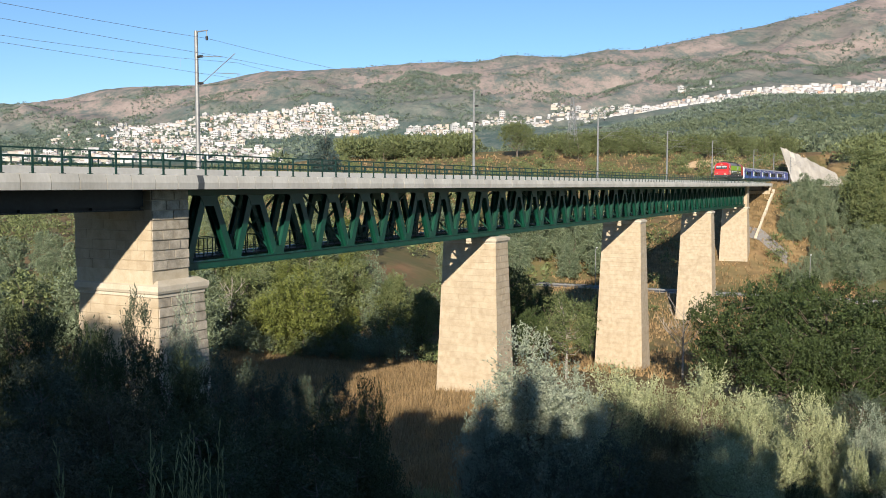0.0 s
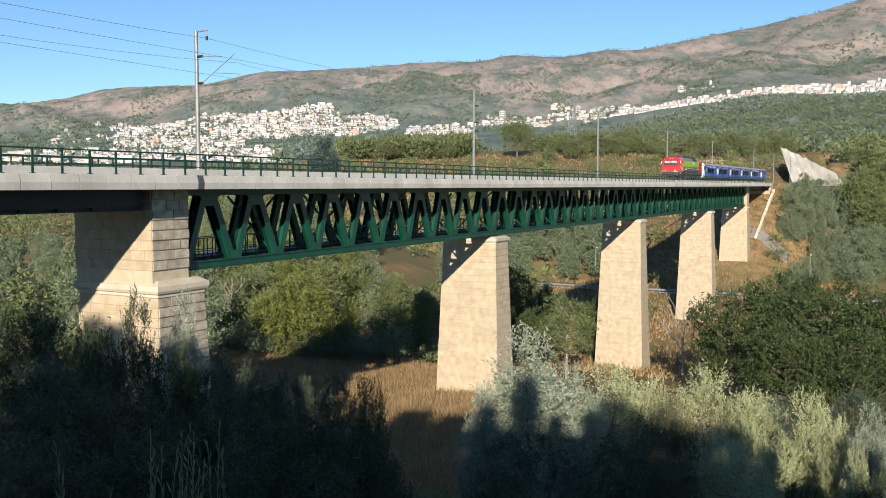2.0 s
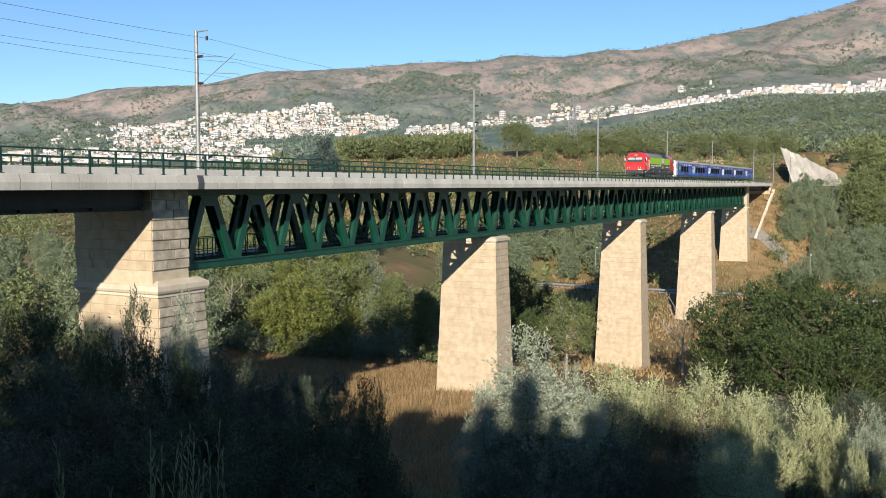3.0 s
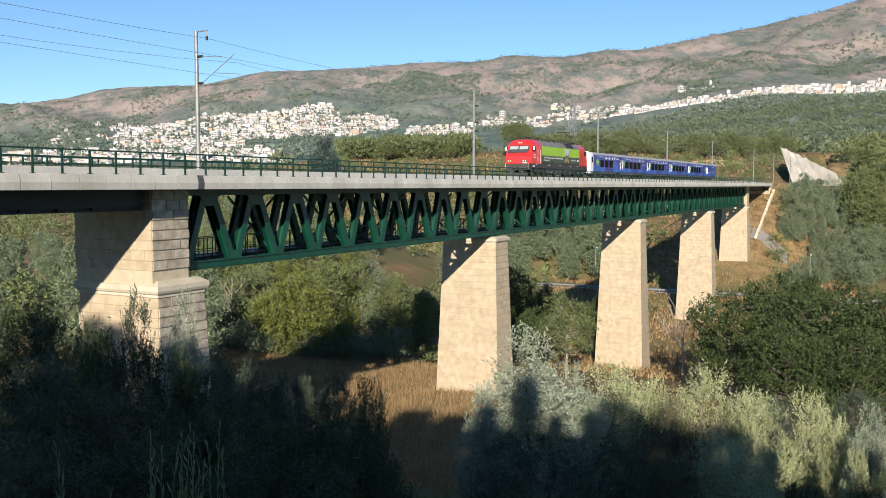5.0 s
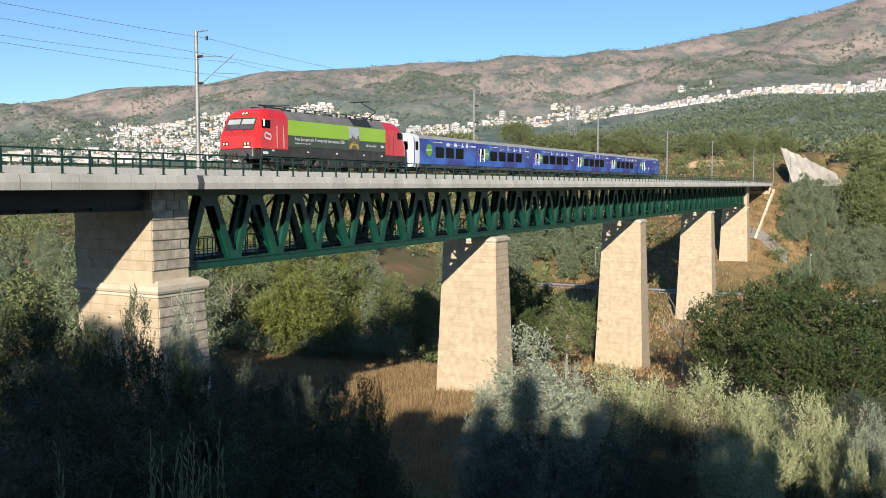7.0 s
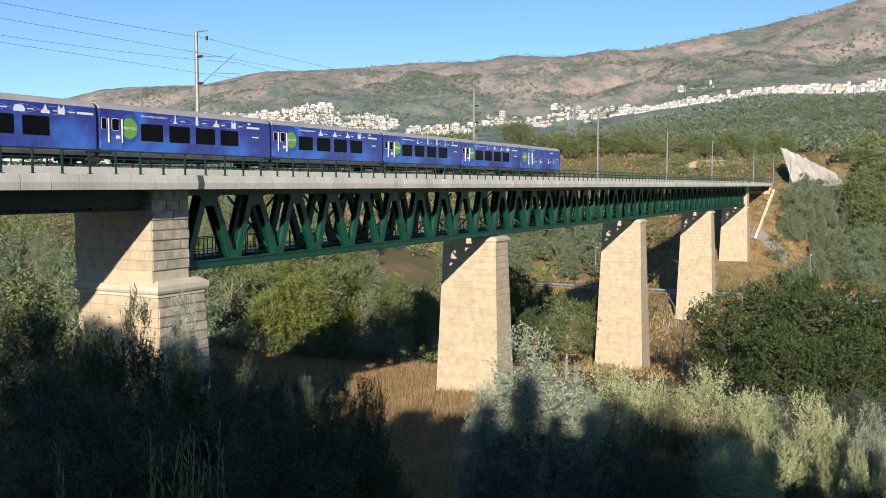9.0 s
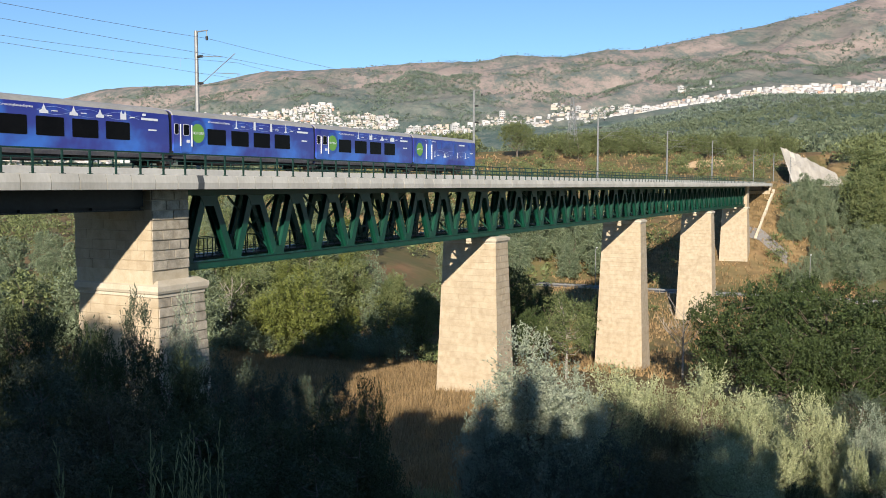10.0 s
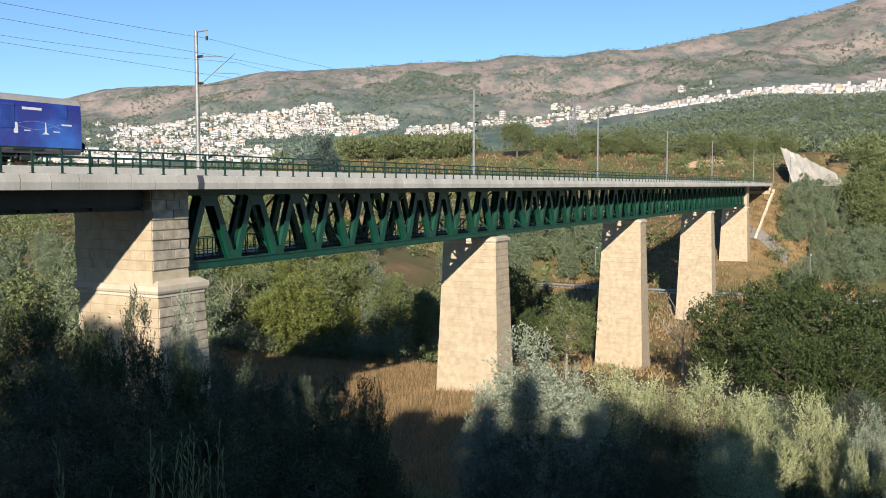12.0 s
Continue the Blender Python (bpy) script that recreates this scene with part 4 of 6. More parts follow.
COACH_HALF = [(1.30, 0.60), (1.42, 0.78), (1.45, 0.86), (1.47, 1.3), (1.47, 2.0), (1.46, 2.7), (1.42, 2.98), (1.34, 3.13)]


def coach_body(parent, length, end_white=False, tail=False):
    bm = bmesh.new()
    prof = COACH_HALF + [(1.16, 3.26), (0.7, 3.35), (0.0, 3.38)]
    full = prof + [(-y, z) for y, z in reversed(prof[:-1])]
    xs = [0.09, 0.14, length - 0.14, length - 0.09]

    def sc(x):
        g = 1.0 if 0.1 < x < length - 0.1 else 0.975
        if tail and x > length - 0.12:
            g = 0.94
        return (g, g, 1.8)

    rings = put_sweep(bm, full, xs, True, 0, sc)
    bm.faces.ensure_lookup_table()
    for f in bm.faces:
        c = f.calc_center_median()
        if f.normal.length == 0:
            f.normal_update()
        if len(f.verts) == 4:
            f.material_index = 1 if c.z > 3.03 else (2 if c.z < 0.86 else 0)
    return part("body", bm, [COACH_BLUE, COACH_ROOF, COACH_SKIRT], parent, "blue printed coach body")


def icon(parent, kind, x, z, y):
    """Small white landmark silhouettes printed above the windows."""
    bm = bmesh.new()
    if kind == 0:
        sil = [(-0.25, 0), (0.25, 0), (0.25, 0.12), (0.12, 0.18), (0.0, 0.45), (-0.12, 0.18), (-0.25, 0.12)]
    elif kind == 1:
        sil = [(-0.2, 0), (0.2, 0), (0.06, 0.1), (0.02, 0.55), (-0.02, 0.55), (-0.06, 0.1)]
    elif kind == 2:
        sil = [(-0.2, 0), (0.2, 0), (0.2, 0.3), (0.12, 0.46), (0.06, 0.3), (-0.06, 0.3), (-0.12, 0.46), (-0.2, 0.3)]
    elif kind == 3:
        sil = [(-0.3, 0), (0.3, 0), (0.3, 0.18), (0.18, 0.3), (-0.18, 0.3), (-0.3, 0.18)]
    else:
        sil = [(-0.12, 0), (0.12, 0), (0.09, 0.5), (-0.09, 0.5)]
    ngon(bm, [(x + a, y, z + b) for a, b in sil])
    part("landmark_print", bm, PRINT, parent)
    panel("name_bar", x + 0.42, x + 0.78, z + 0.12, z + 0.17, y, PRINT, parent, 0.002)


def swoosh(parent, x0, x1, z, y):
    for ph in (0, math.pi):
        bm = bmesh.new()
        n = 28
        pts = [(x0 + (x1 - x0) * i / n, z + 0.19 * math.sin(ph + i / n * 3.2 * math.pi)) for i in range(n + 1)]
        for (xa, za), (xb, zb) in zip(pts, pts[1:]):
            ngon(bm, [(xa, y, za - 0.008), (xb, y, zb - 0.008), (xb, y, zb + 0.008), (xa, y, za + 0.008)])
        part("wave_print", bm, PALE_BLUE, parent)


def disc(parent, x, z, y):
    bm = bmesh.new()
    bmesh.ops.create_circle(bm, cap_ends=True, segments=28, radius=0.74, matrix=pose(x, y, z, 90))
    rim = part("disc_halo", bm, DISC_RIM, parent)
    bm = bmesh.new()
    bmesh.ops.create_circle(bm, cap_ends=True, segments=28, radius=0.54, matrix=pose(x, y - 0.006, z, 90))
    part("disc", bm, DISC_GREEN, parent, "round green disc with white words")
    lettering("lettering", "HOP ON!", 0.22, x, y - 0.012, z, PRINT, parent, True)


def gear(parent, x, name="running_gear"):
    bm = bmesh.new()
    put_box(bm, (x - 0.75, -1.0, 0.35), (x + 0.75, 1.0, 0.62), 0.03)
    for s in (-1, 1):
        put_box(bm, (x - 0.32, s * 1.1 - 0.12, 0.25), (x + 0.32, s * 1.1 + 0.12, 0.7), 0.04)
        put_tube(bm, (x - 0.5, s * 1.15, 0.35), (x - 0.5, s * 1.15, 0.95), 0.08)
        put_tube(bm, (x + 0.5, s * 1.15, 0.35), (x + 0.5, s * 1.15, 0.95), 0.08)
        put_box(bm, (x - 0.85, s * 1.36 - 0.08, 0.74), (x + 0.85, s * 1.36 + 0.03, 1.0), 0.02)
    g = part(name, bm, BLACK, parent, "black single axle running gear")
    WHEELS.append((wheelset(g, x, 0.44), x, 0.44))


def build_coach(length, kind, order):
    c = thing("coach", {"head": "short blue end coach with a white front", "mid": "blue printed passenger coach with dark windows", "tail": "blue printed tail coach with grilles"}[kind], "railway coach", "coaches of the train")
    coach_body(c, length, tail=kind == "tail")
    y = -1.475
    rnd = random.Random(order)
    if kind == "mid":
        for k in range(4):
            x = 2.80 + 2.05 * k
            for s in (-1, 1):
                w = panel("window", x, x + 1.56, 1.46, 2.36, y if s < 0 else 1.46, GLASS_DARK, c, 0.012 if s < 0 else -0.03, corner=0.055)
        disc(c, 2.02, 2.06, y)
        panel("door", 0.62, 1.5, 0.95, 2.86, y + 0.006, COACH_BLUE, c, 0.02, corner=0.08)
        for x in (0.62, 1.5):
            panel("grab_bar", x - 0.022, x + 0.022, 1.3, 2.5, y - 0.01, COACH_WHITE, c, 0.05)
        panel("window_frame", 0.838, 1.322, 1.898, 2.522, y - 0.013, COACH_WHITE, c, 0.008, corner=0.09)
        panel("window_frame", 0.18, 0.52, 1.93, 2.52, y + 0.004, COACH_WHITE, c, 0.008, corner=0.09)
        panel("door_window", 0.86, 1.3, 1.92, 2.5, y - 0.016, GLASS_DARK, c, 0.01, corner=0.08)
        panel("side_window", 0.2, 0.5, 1.95, 2.5, y, GLASS_DARK, c, 0.01, corner=0.08)
        panel("small_print", 1.1, 1.36, 1.5, 1.66, y - 0.016, PRINT, c)
        lettering("lettering", "#ConnectingEuropeExpress", 0.165, 2.85, y - 0.004, 2.72, PRINT, c)
        xs, zz = (5.3, 7.0, 8.6, 10.1), 2.50
        swoosh(c, 4.9, 11.2, 2.66, y - 0.004)
        panel("name_bar", 11.3, 12.5, 2.56, 2.68, y, PRINT, c, 0.004)
        panel("flag_print", 11.4, 11.65, 2.78, 2.9, y, PRINT, c, 0.004)
        panel("name_bar", 11.8, 12.4, 2.02, 2.1, y, PRINT, c, 0.004)
        for x in xs:
            icon(c, rnd.randrange(5), x, zz, y - 0.006)
    elif kind == "head":
        disc(c, 2.6, 2.06, y)
        for k in range(3):
            x = 3.75 + 1.9 * k
            panel("window", x, x + 1.45, 1.46, 2.36, y, GLASS_DARK, c, 0.012, corner=0.055)
        lettering("lettering", "#ConnectingEuropeExpress", 0.165, 3.2, y - 0.004, 2.72, PRINT, c)
        swoosh(c, 5.2, 10.4, 2.66, y - 0.004)
        for x in (6.0, 7.4, 8.8, 9.7):
            icon(c, rnd.randrange(5), x, 2.5, y - 0.006)
        panel("name_bar", 10.6, 11.6, 2.58, 2.7, y, PRINT, c, 0.004)
        # the white end with its wide window
        bm = bmesh.new()
        prof = [(y0 * 1.006, z) for y0, z in COACH_HALF + [(1.16, 3.28), (0.7, 3.38), (0.0, 3.41)]]
        full = prof + [(-y0, z) for y0, z in reversed(prof[:-1])]
        put_sweep(bm, full, [0.0, 0.2, 0.95], True, 0, lambda x: (0.93, 0.96, 1.6) if x < 0.1 else (1, 1, 0))
        part("white_end", bm, COACH_WHITE, c, "glossy white coach end")
        part("end_window", box((-0.02, -0.9, 2.0), (0.05, 0.9, 2.7)), GLASS_DARK, c)
        panel("corner_window", 0.25, 0.7, 2.0, 2.7, -1.485, GLASS_DARK, c, 0.01)
    else:
        disc(c, 1.08, 2.06, y)
        for x in (2.18, 3.11):
            panel("grab_bar", x - 0.022, x + 0.022, 1.3, 2.52, y - 0.01, COACH_WHITE, c, 0.05)
        panel("door", 2.2, 3.08, 0.95, 2.86, y + 0.006, COACH_BLUE, c, 0.02, corner=0.08)
        lettering("lettering", "#ConnectingEuropeExpress", 0.165, 2.0, y - 0.006, 2.76, PRINT, c)
        panel("hatch", 4.14, 4.73, 2.2, 2.84, y, DISC_RIM, c, 0.012, corner=0.12)
        for x0, x1, z0, z1 in ((5.1, 6.4, 2.3, 2.82), (7.1, 7.85, 1.7, 2.82)):
            g = panel("grille", x0, x1, z0, z1, y, DISC_RIM, c, 0.01)
            for k in range(int((z1 - z0) / 0.09)):
                panel("slat", x0 + 0.04, x1 - 0.04, z0 + 0.03 + 0.09 * k, z0 + 0.075 + 0.09 * k, y - 0.01, COACH_BLUE, g, 0.02)
        panel("hatch", 10.15, 10.72, 2.28, 2.88, y, DISC_RIM, c, 0.012, corner=0.12)
        panel("name_bar", 8.25, 9.3, 2.6, 2.72, y, PRINT, c, 0.004)
        panel("name_bar", 10.4, 11.0, 1.95, 2.03, y, PRINT, c, 0.004)
        swoosh(c, 3.6, 10.4, 1.9, y - 0.004)
        for k, x in enumerate((3.7, 5.5, 7.9, 9.5)):
            icon(c, (1, 0, 4, 1)[k], x, 1.5, y - 0.006)
        bm = bmesh.new()
        for s in (-1, 1):
            put_tube(bm, (length - 0.2, s * 0.88, 1.0), (length + 0.35, s * 0.88, 1.0), 0.14)
            put_tube(bm, (length + 0.3, s * 0.88, 1.0), (length + 0.36, s * 0.88, 1.0), 0.25, sides=14)
        part("buffer", bm, BLACK, c)
    # bellows and axle at the coach's front end, coach floor gear
    if kind != "head":
        bm = bmesh.new()
        put_sweep(bm, [(1.36, 0.8), (1.36, 3.0), (1.1, 3.2), (-1.1, 3.2), (-1.36, 3.0), (-1.36, 0.8)], [-0.1, 0.12])
        part("bellows", bm, BLACK, c)
        gear(c, 0.0)
    else:
        gear(c, 2.2)
    if kind == "tail":
        gear(c, 8.6)
    bm = bmesh.new()
    put_box(bm, (3.0, -1.1, 0.32), (min(6.4, length - 3), 1.1, 0.62), 0.03)
    put_box(bm, (7.3, -0.9, 0.4), (min(9.6, length - 1.5), 0.9, 0.62), 0.03)
    part("underfloor_box", bm, BLACK, c)
    return c


WHEELS = []
TRAIN = [(build_loco(), -20.1)]
COACH_STARTS = (0.0, 11.9, 25.62, 39.15, 52.5, 65.9)
for k, x in enumerate(COACH_STARTS):
    TRAIN.append((build_coach((11.9, 13.65, 13.45, 13.3, 13.35, 11.7)[k], ("head", "mid", "mid", "mid", "mid", "tail")[k], k), x))

# where the front of the first coach stands on the line, second by second
RUN = ((0.0, 218.5), (0.5, 207.7), (1.0, 196.7), (1.5, 185.0), (2.0, 174.5), (2.5, 163.2), (3.0, 152.8), (5.0, 108.7), (5.5, 96.9), (6.0, 86.1), (6.5, 74.8),
       (7.0, 64.2), (9.0, 20.4), (9.5, 9.4), (10.0, -1.8), (10.5, -12.7), (11.0, -24.0), (11.5, -34.9), (12.0, -46.2))

# ---- plants ----
def unit(v):
    return v / np.maximum(np.linalg.norm(v, axis=1, keepdims=True), 1e-6)


def leaf_cloud(rng, base, way, per, length, size, width, droop=0.0, fan=0.5):
    """Sprigs from base along way, each with a number of leaves; returns the vertices and faces of pointed leaves."""
    n = len(base)
    t = rng.uniform(0.05, 1, (n, per, 1))
    ln = rng.uniform(0.5, 1.2, (n, 1, 1)) * length
    p = base[:, None] + way[:, None] * t * ln + rng.normal(0, 0.05 * length + 0.25 * size, (n, per, 3)) * (1.2 - t)
    p[..., 2] -= droop * (t[..., 0] * ln[..., 0]) ** 2
    d = unit((way[:, None] * (1 - fan) + rng.normal(0, fan, (n, per, 3))).reshape(-1, 3))
    p = p.reshape(-1, 3)
    s = unit(np.cross(d, rng.normal(0, 1, d.shape)))
    k = rng.uniform(0.6, 1.3, (len(p), 1)) * size
    w = k * width
    v = np.stack([p - s * w * 0.5, p + d * k * 0.4 + s * w * 0.6, p + d * k], 1).reshape(-1, 3)
    f = np.arange(len(v)).reshape(-1, 3)
    return v, f


def crown_points(rng, n, height, radius, low, lobes, lobe_r, upward, shape, tall=1.0):
    """Points and outward ways on a crown made of many lobes."""
    c = []
    while len(c) < lobes:
        q = rng.uniform(-1, 1, 3)
        h = (q[2] + 1) / 2
        lim = {"round": math.sqrt(max(0, 1 - q[2] ** 2)), "cone": 1.02 - h, "dome": math.sqrt(max(0, 1 - h * h)) * (0.75 + 0.25 * h), "flat": 1.0 if h > 0.4 else 0.5, "column": 0.8}[shape]
        if math.hypot(q[0], q[1]) < lim and math.hypot(q[0], q[1]) > lim * 0.35 * rng.random():
            c.append((q[0] * radius * 0.86, q[1] * radius * 0.86, low + (height - low) * (0.05 + 0.88 * h)))
    c = np.array(c)
    r = lobe_r * rng.uniform(0.55, 1.25, lobes)
    i = rng.integers(0, lobes, n)
    way = unit(rng.normal(0, 1, (n, 3)) + np.array((0, 0, 0.35)))
    p = c[i] + way * (r[i] * rng.uniform(0.25, 1.0, n) ** 0.5)[:, None] * np.array((1, 1, tall))
    way = unit(way * (1 - upward) + np.array((0, 0, 1.0)) * upward + rng.normal(0, 0.2, (n, 3)))
    return p, way, c


def limbs(height, radius, r0, centres, seed, low=0.25, top=0.85, every=1):
    rnd = random.Random(seed)
    bm = bmesh.new()
    pts = [Vector((0, 0, -0.8))]
    for k in range(1, 6):
        pts.append(Vector((rnd.uniform(-1, 1) * radius * 0.06 * k / 2, rnd.uniform(-1, 1) * radius * 0.06 * k / 2, height * top * k / 5)))
    for k in range(5):
        put_tube(bm, pts[k], pts[k + 1], r0 * (1 - k * 0.17), r0 * (1 - (k + 1) * 0.17), 7)
    for c in centres[::every]:
        c = Vector(c)
        z = max(low * height, min(height * top * 0.9, c.z - (Vector((c.x, c.y)).length) * 0.6))
        k = min(4, int(z / (height * top) * 5))
        a = pts[k].lerp(pts[k + 1], min(1, max(0, z / (height * top) * 5 - k)))
        mid = a.lerp(c, 0.55) + Vector((0, 0, -0.04 * height))
        put_tube(bm, a, mid, r0 * 0.34, r0 * 0.2, 5)
        put_tube(bm, mid, c, r0 * 0.2, r0 * 0.06, 4)
    return bm


TREE_KINDS = {}


def tree_kind(key, name, label, category, leaf, height, radius, low, lobes, lobe_r, sprigs, per, length, size, width, shape="round", upward=0.3, seed=1, r0=0.18, bark=None, every=1, droop=0.0, fan=0.5, group="", leaders=0, tall=1.0):
    """Makes one tree with trunk and crown at the origin, kept as the pattern for its copies."""
    rng = np.random.default_rng(seed)
    p, way, c = crown_points(rng, sprigs, height, radius, low, lobes, lobe_r, upward, shape, tall)
    v, f = leaf_cloud(rng, p, way, per, length, size, width, droop, fan)
    if leaders:
        # upright shoots that stand out of the crown's top
        i = rng.integers(0, len(c), leaders)
        base = c[i] + rng.normal(0, lobe_r * 0.4, (leaders, 3))
        shoot = unit(np.array((0, 0, 1.0)) + rng.normal(0, 0.17, (leaders, 3)))
        lv, lf = leaf_cloud(rng, base, shoot, per * 2, length * 1.55, size * 0.95, width, 0.0, 0.42)
        v, f = np.concatenate([v, lv]), np.concatenate([f, lf + len(v)])
    v[:, 2] = np.maximum(v[:, 2], 0.05)
    TREE_KINDS[key] = dict(name=name, label=label, category=category, group=group, h=height, crown=cloud_mesh("crown", v, f, leaf), c=c, r0=r0, radius=radius, seed=seed, bark=bark or BARK, every=every, first=None)


def plant(key, x, y, height=None, turn=0.0, wide=1.0, sink=0.15, z=None):
    k = TREE_KINDS[key]
    s = (height or k["h"]) / k["h"]
    z = land(x, y) if z is None else z
    m = Matrix.LocRotScale((x, y, z - sink), Euler((0, 0, radians(turn))), (s * wide, s * wide, s))
    if k["first"] is None:
        ob = thing(k["name"], k["label"], k["category"], k["group"])
        part("trunk", limbs(k["h"], k["radius"], k["r0"], k["c"], k["seed"], every=k["every"]), k["bark"], ob)
        piece("crown", k["crown"], ob)
        ob.matrix_basis = m
        k["first"] = ob
        return ob
    ob = copy_thing(k["first"], Matrix.Identity(4))
    ob.matrix_basis = m
    return ob


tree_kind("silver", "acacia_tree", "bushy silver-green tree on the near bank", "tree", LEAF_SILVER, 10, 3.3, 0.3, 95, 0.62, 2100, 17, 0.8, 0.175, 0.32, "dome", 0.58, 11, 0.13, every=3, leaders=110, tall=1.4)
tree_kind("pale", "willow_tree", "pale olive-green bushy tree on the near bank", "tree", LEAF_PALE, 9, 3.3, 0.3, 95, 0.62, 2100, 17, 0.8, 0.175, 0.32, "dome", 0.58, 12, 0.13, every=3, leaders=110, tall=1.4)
# deep and sage carry part of the bank's shade in their leaf colour
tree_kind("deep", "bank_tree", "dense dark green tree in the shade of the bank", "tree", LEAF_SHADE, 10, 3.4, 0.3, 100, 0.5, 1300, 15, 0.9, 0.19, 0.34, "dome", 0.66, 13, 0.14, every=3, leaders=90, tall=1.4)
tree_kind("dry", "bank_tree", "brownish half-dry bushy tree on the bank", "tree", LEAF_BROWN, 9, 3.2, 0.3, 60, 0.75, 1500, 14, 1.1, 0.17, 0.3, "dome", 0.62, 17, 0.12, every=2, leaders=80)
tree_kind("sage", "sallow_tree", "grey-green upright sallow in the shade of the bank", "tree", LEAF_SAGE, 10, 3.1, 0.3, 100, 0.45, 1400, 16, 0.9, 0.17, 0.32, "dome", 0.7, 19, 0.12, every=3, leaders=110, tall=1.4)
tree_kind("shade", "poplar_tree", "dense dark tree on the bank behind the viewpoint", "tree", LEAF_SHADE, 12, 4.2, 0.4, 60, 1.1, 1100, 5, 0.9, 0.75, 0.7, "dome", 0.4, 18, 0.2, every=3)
tree_kind("oak", "oak_tree", "broad dark green oak with a dense lumpy crown", "tree", LEAF_OAK, 15, 8.5, 1.2, 120, 1.6, 2500, 11, 0.8, 0.3, 0.6, "round", 0.15, 14, 0.4, every=3, fan=0.8)
tree_kind("alder", "alder_tree", "sparse green alder with a pale trunk showing", "tree", LEAF_BUSH, 12, 3.4, 2.5, 34, 1.0, 900, 12, 0.8, 0.22, 0.45, "round", 0.3, 15, 0.17, PALE_BARK)
tree_kind("sallow", "sallow_tree", "dense grey-green sallow on the far embankment", "tree", LEAF_WILLOW, 8, 3.4, 0.2, 70, 0.55, 1050, 8, 0.8, 0.33, 0.36, "dome", 0.66, 44, 0.12, every=5, leaders=60, tall=1.6)
tree_kind("cork", "cork_oak", "olive-green evergreen oak with a lumpy crown", "tree", LEAF_BUSH, 14, 6.5, 0.8, 70, 1.6, 1700, 9, 0.8, 0.40, 0.6, "round", 0.2, 45, 0.3, every=4, fan=0.7)
for n in range(3):
    tree_kind("scrub%d" % n, "shrub", "grey-green shrub on the dry hillside", "shrub", LEAF_WILLOW, 5, 2.8, 0.2, 30, 0.8, 480, 7, 0.65, 0.24, 0.42, "dome", 0.45, 20 + n, 0.09, every=6, leaders=20)
    tree_kind("bush%d" % n, "shrub", "olive-green shrub on the dry hillside", "shrub", LEAF_BUSH, 5, 2.8, 0.2, 30, 0.8, 480, 7, 0.6, 0.24, 0.5, "dome", 0.3, 30 + n, 0.09, every=6)
tree_kind("yellow", "shrub", "yellow-green leafy shrub on the hillside", "shrub", LEAF_YELLOW, 7, 3.6, 0.3, 40, 0.95, 1300, 10, 0.7, 0.22, 0.5, "dome", 0.3, 40, 0.12, every=3)
for n in range(2):
    tree_kind("pine%d" % n, "pine_tree", "dark green pine on the far crest", "tree", LEAF_PINE, 10, 3.4, 1.2, 26, 1.2, 280, 6, 0.9, 0.58, 0.45, ("round", "cone")[n], 0.35, 50 + n, 0.2, every=6)
tree_kind("umbrella", "umbrella_pine", "tall stone pine with a broad rounded crown", "tree", LEAF_PINE, 14, 8.0, 4.0, 40, 1.8, 1100, 9, 1.0, 0.5, 0.45, "round", 0.3, 55, 0.4)
tree_kind("cedar", "cedar_tree", "blue-grey cedar with layered boughs", "tree", LEAF_BLUE, 13, 6.0, 0.8, 46, 1.1, 900, 9, 1.1, 0.5, 0.4, "cone", 0.05, 56, 0.3)


def scatter(keys, n, b0, b1, w0, w1, h0, h1, seed, skip=None, wide=(0.9, 1.4)):
    rnd = random.Random(seed)
    done = 0
    tries = 0
    while done < n and tries < n * 20:
        tries += 1
        b, w = rnd.uniform(b0, b1), math.sqrt(rnd.uniform(w0 * w0, w1 * w1))
        x, y = spot(b, w)
        if abs(x - ROAD_P.x) < 6.5 or (abs(y) < 6 and x < BRIDGE_B) or (abs(y) < 6 and x > BRIDGE_B - 6):
            continue
        if skip and skip(b, w, x, y):
            continue
        plant(rnd.choice(keys), x, y, rnd.uniform(h0, h1), rnd.uniform(0, 360), rnd.uniform(*wide))
        done += 1


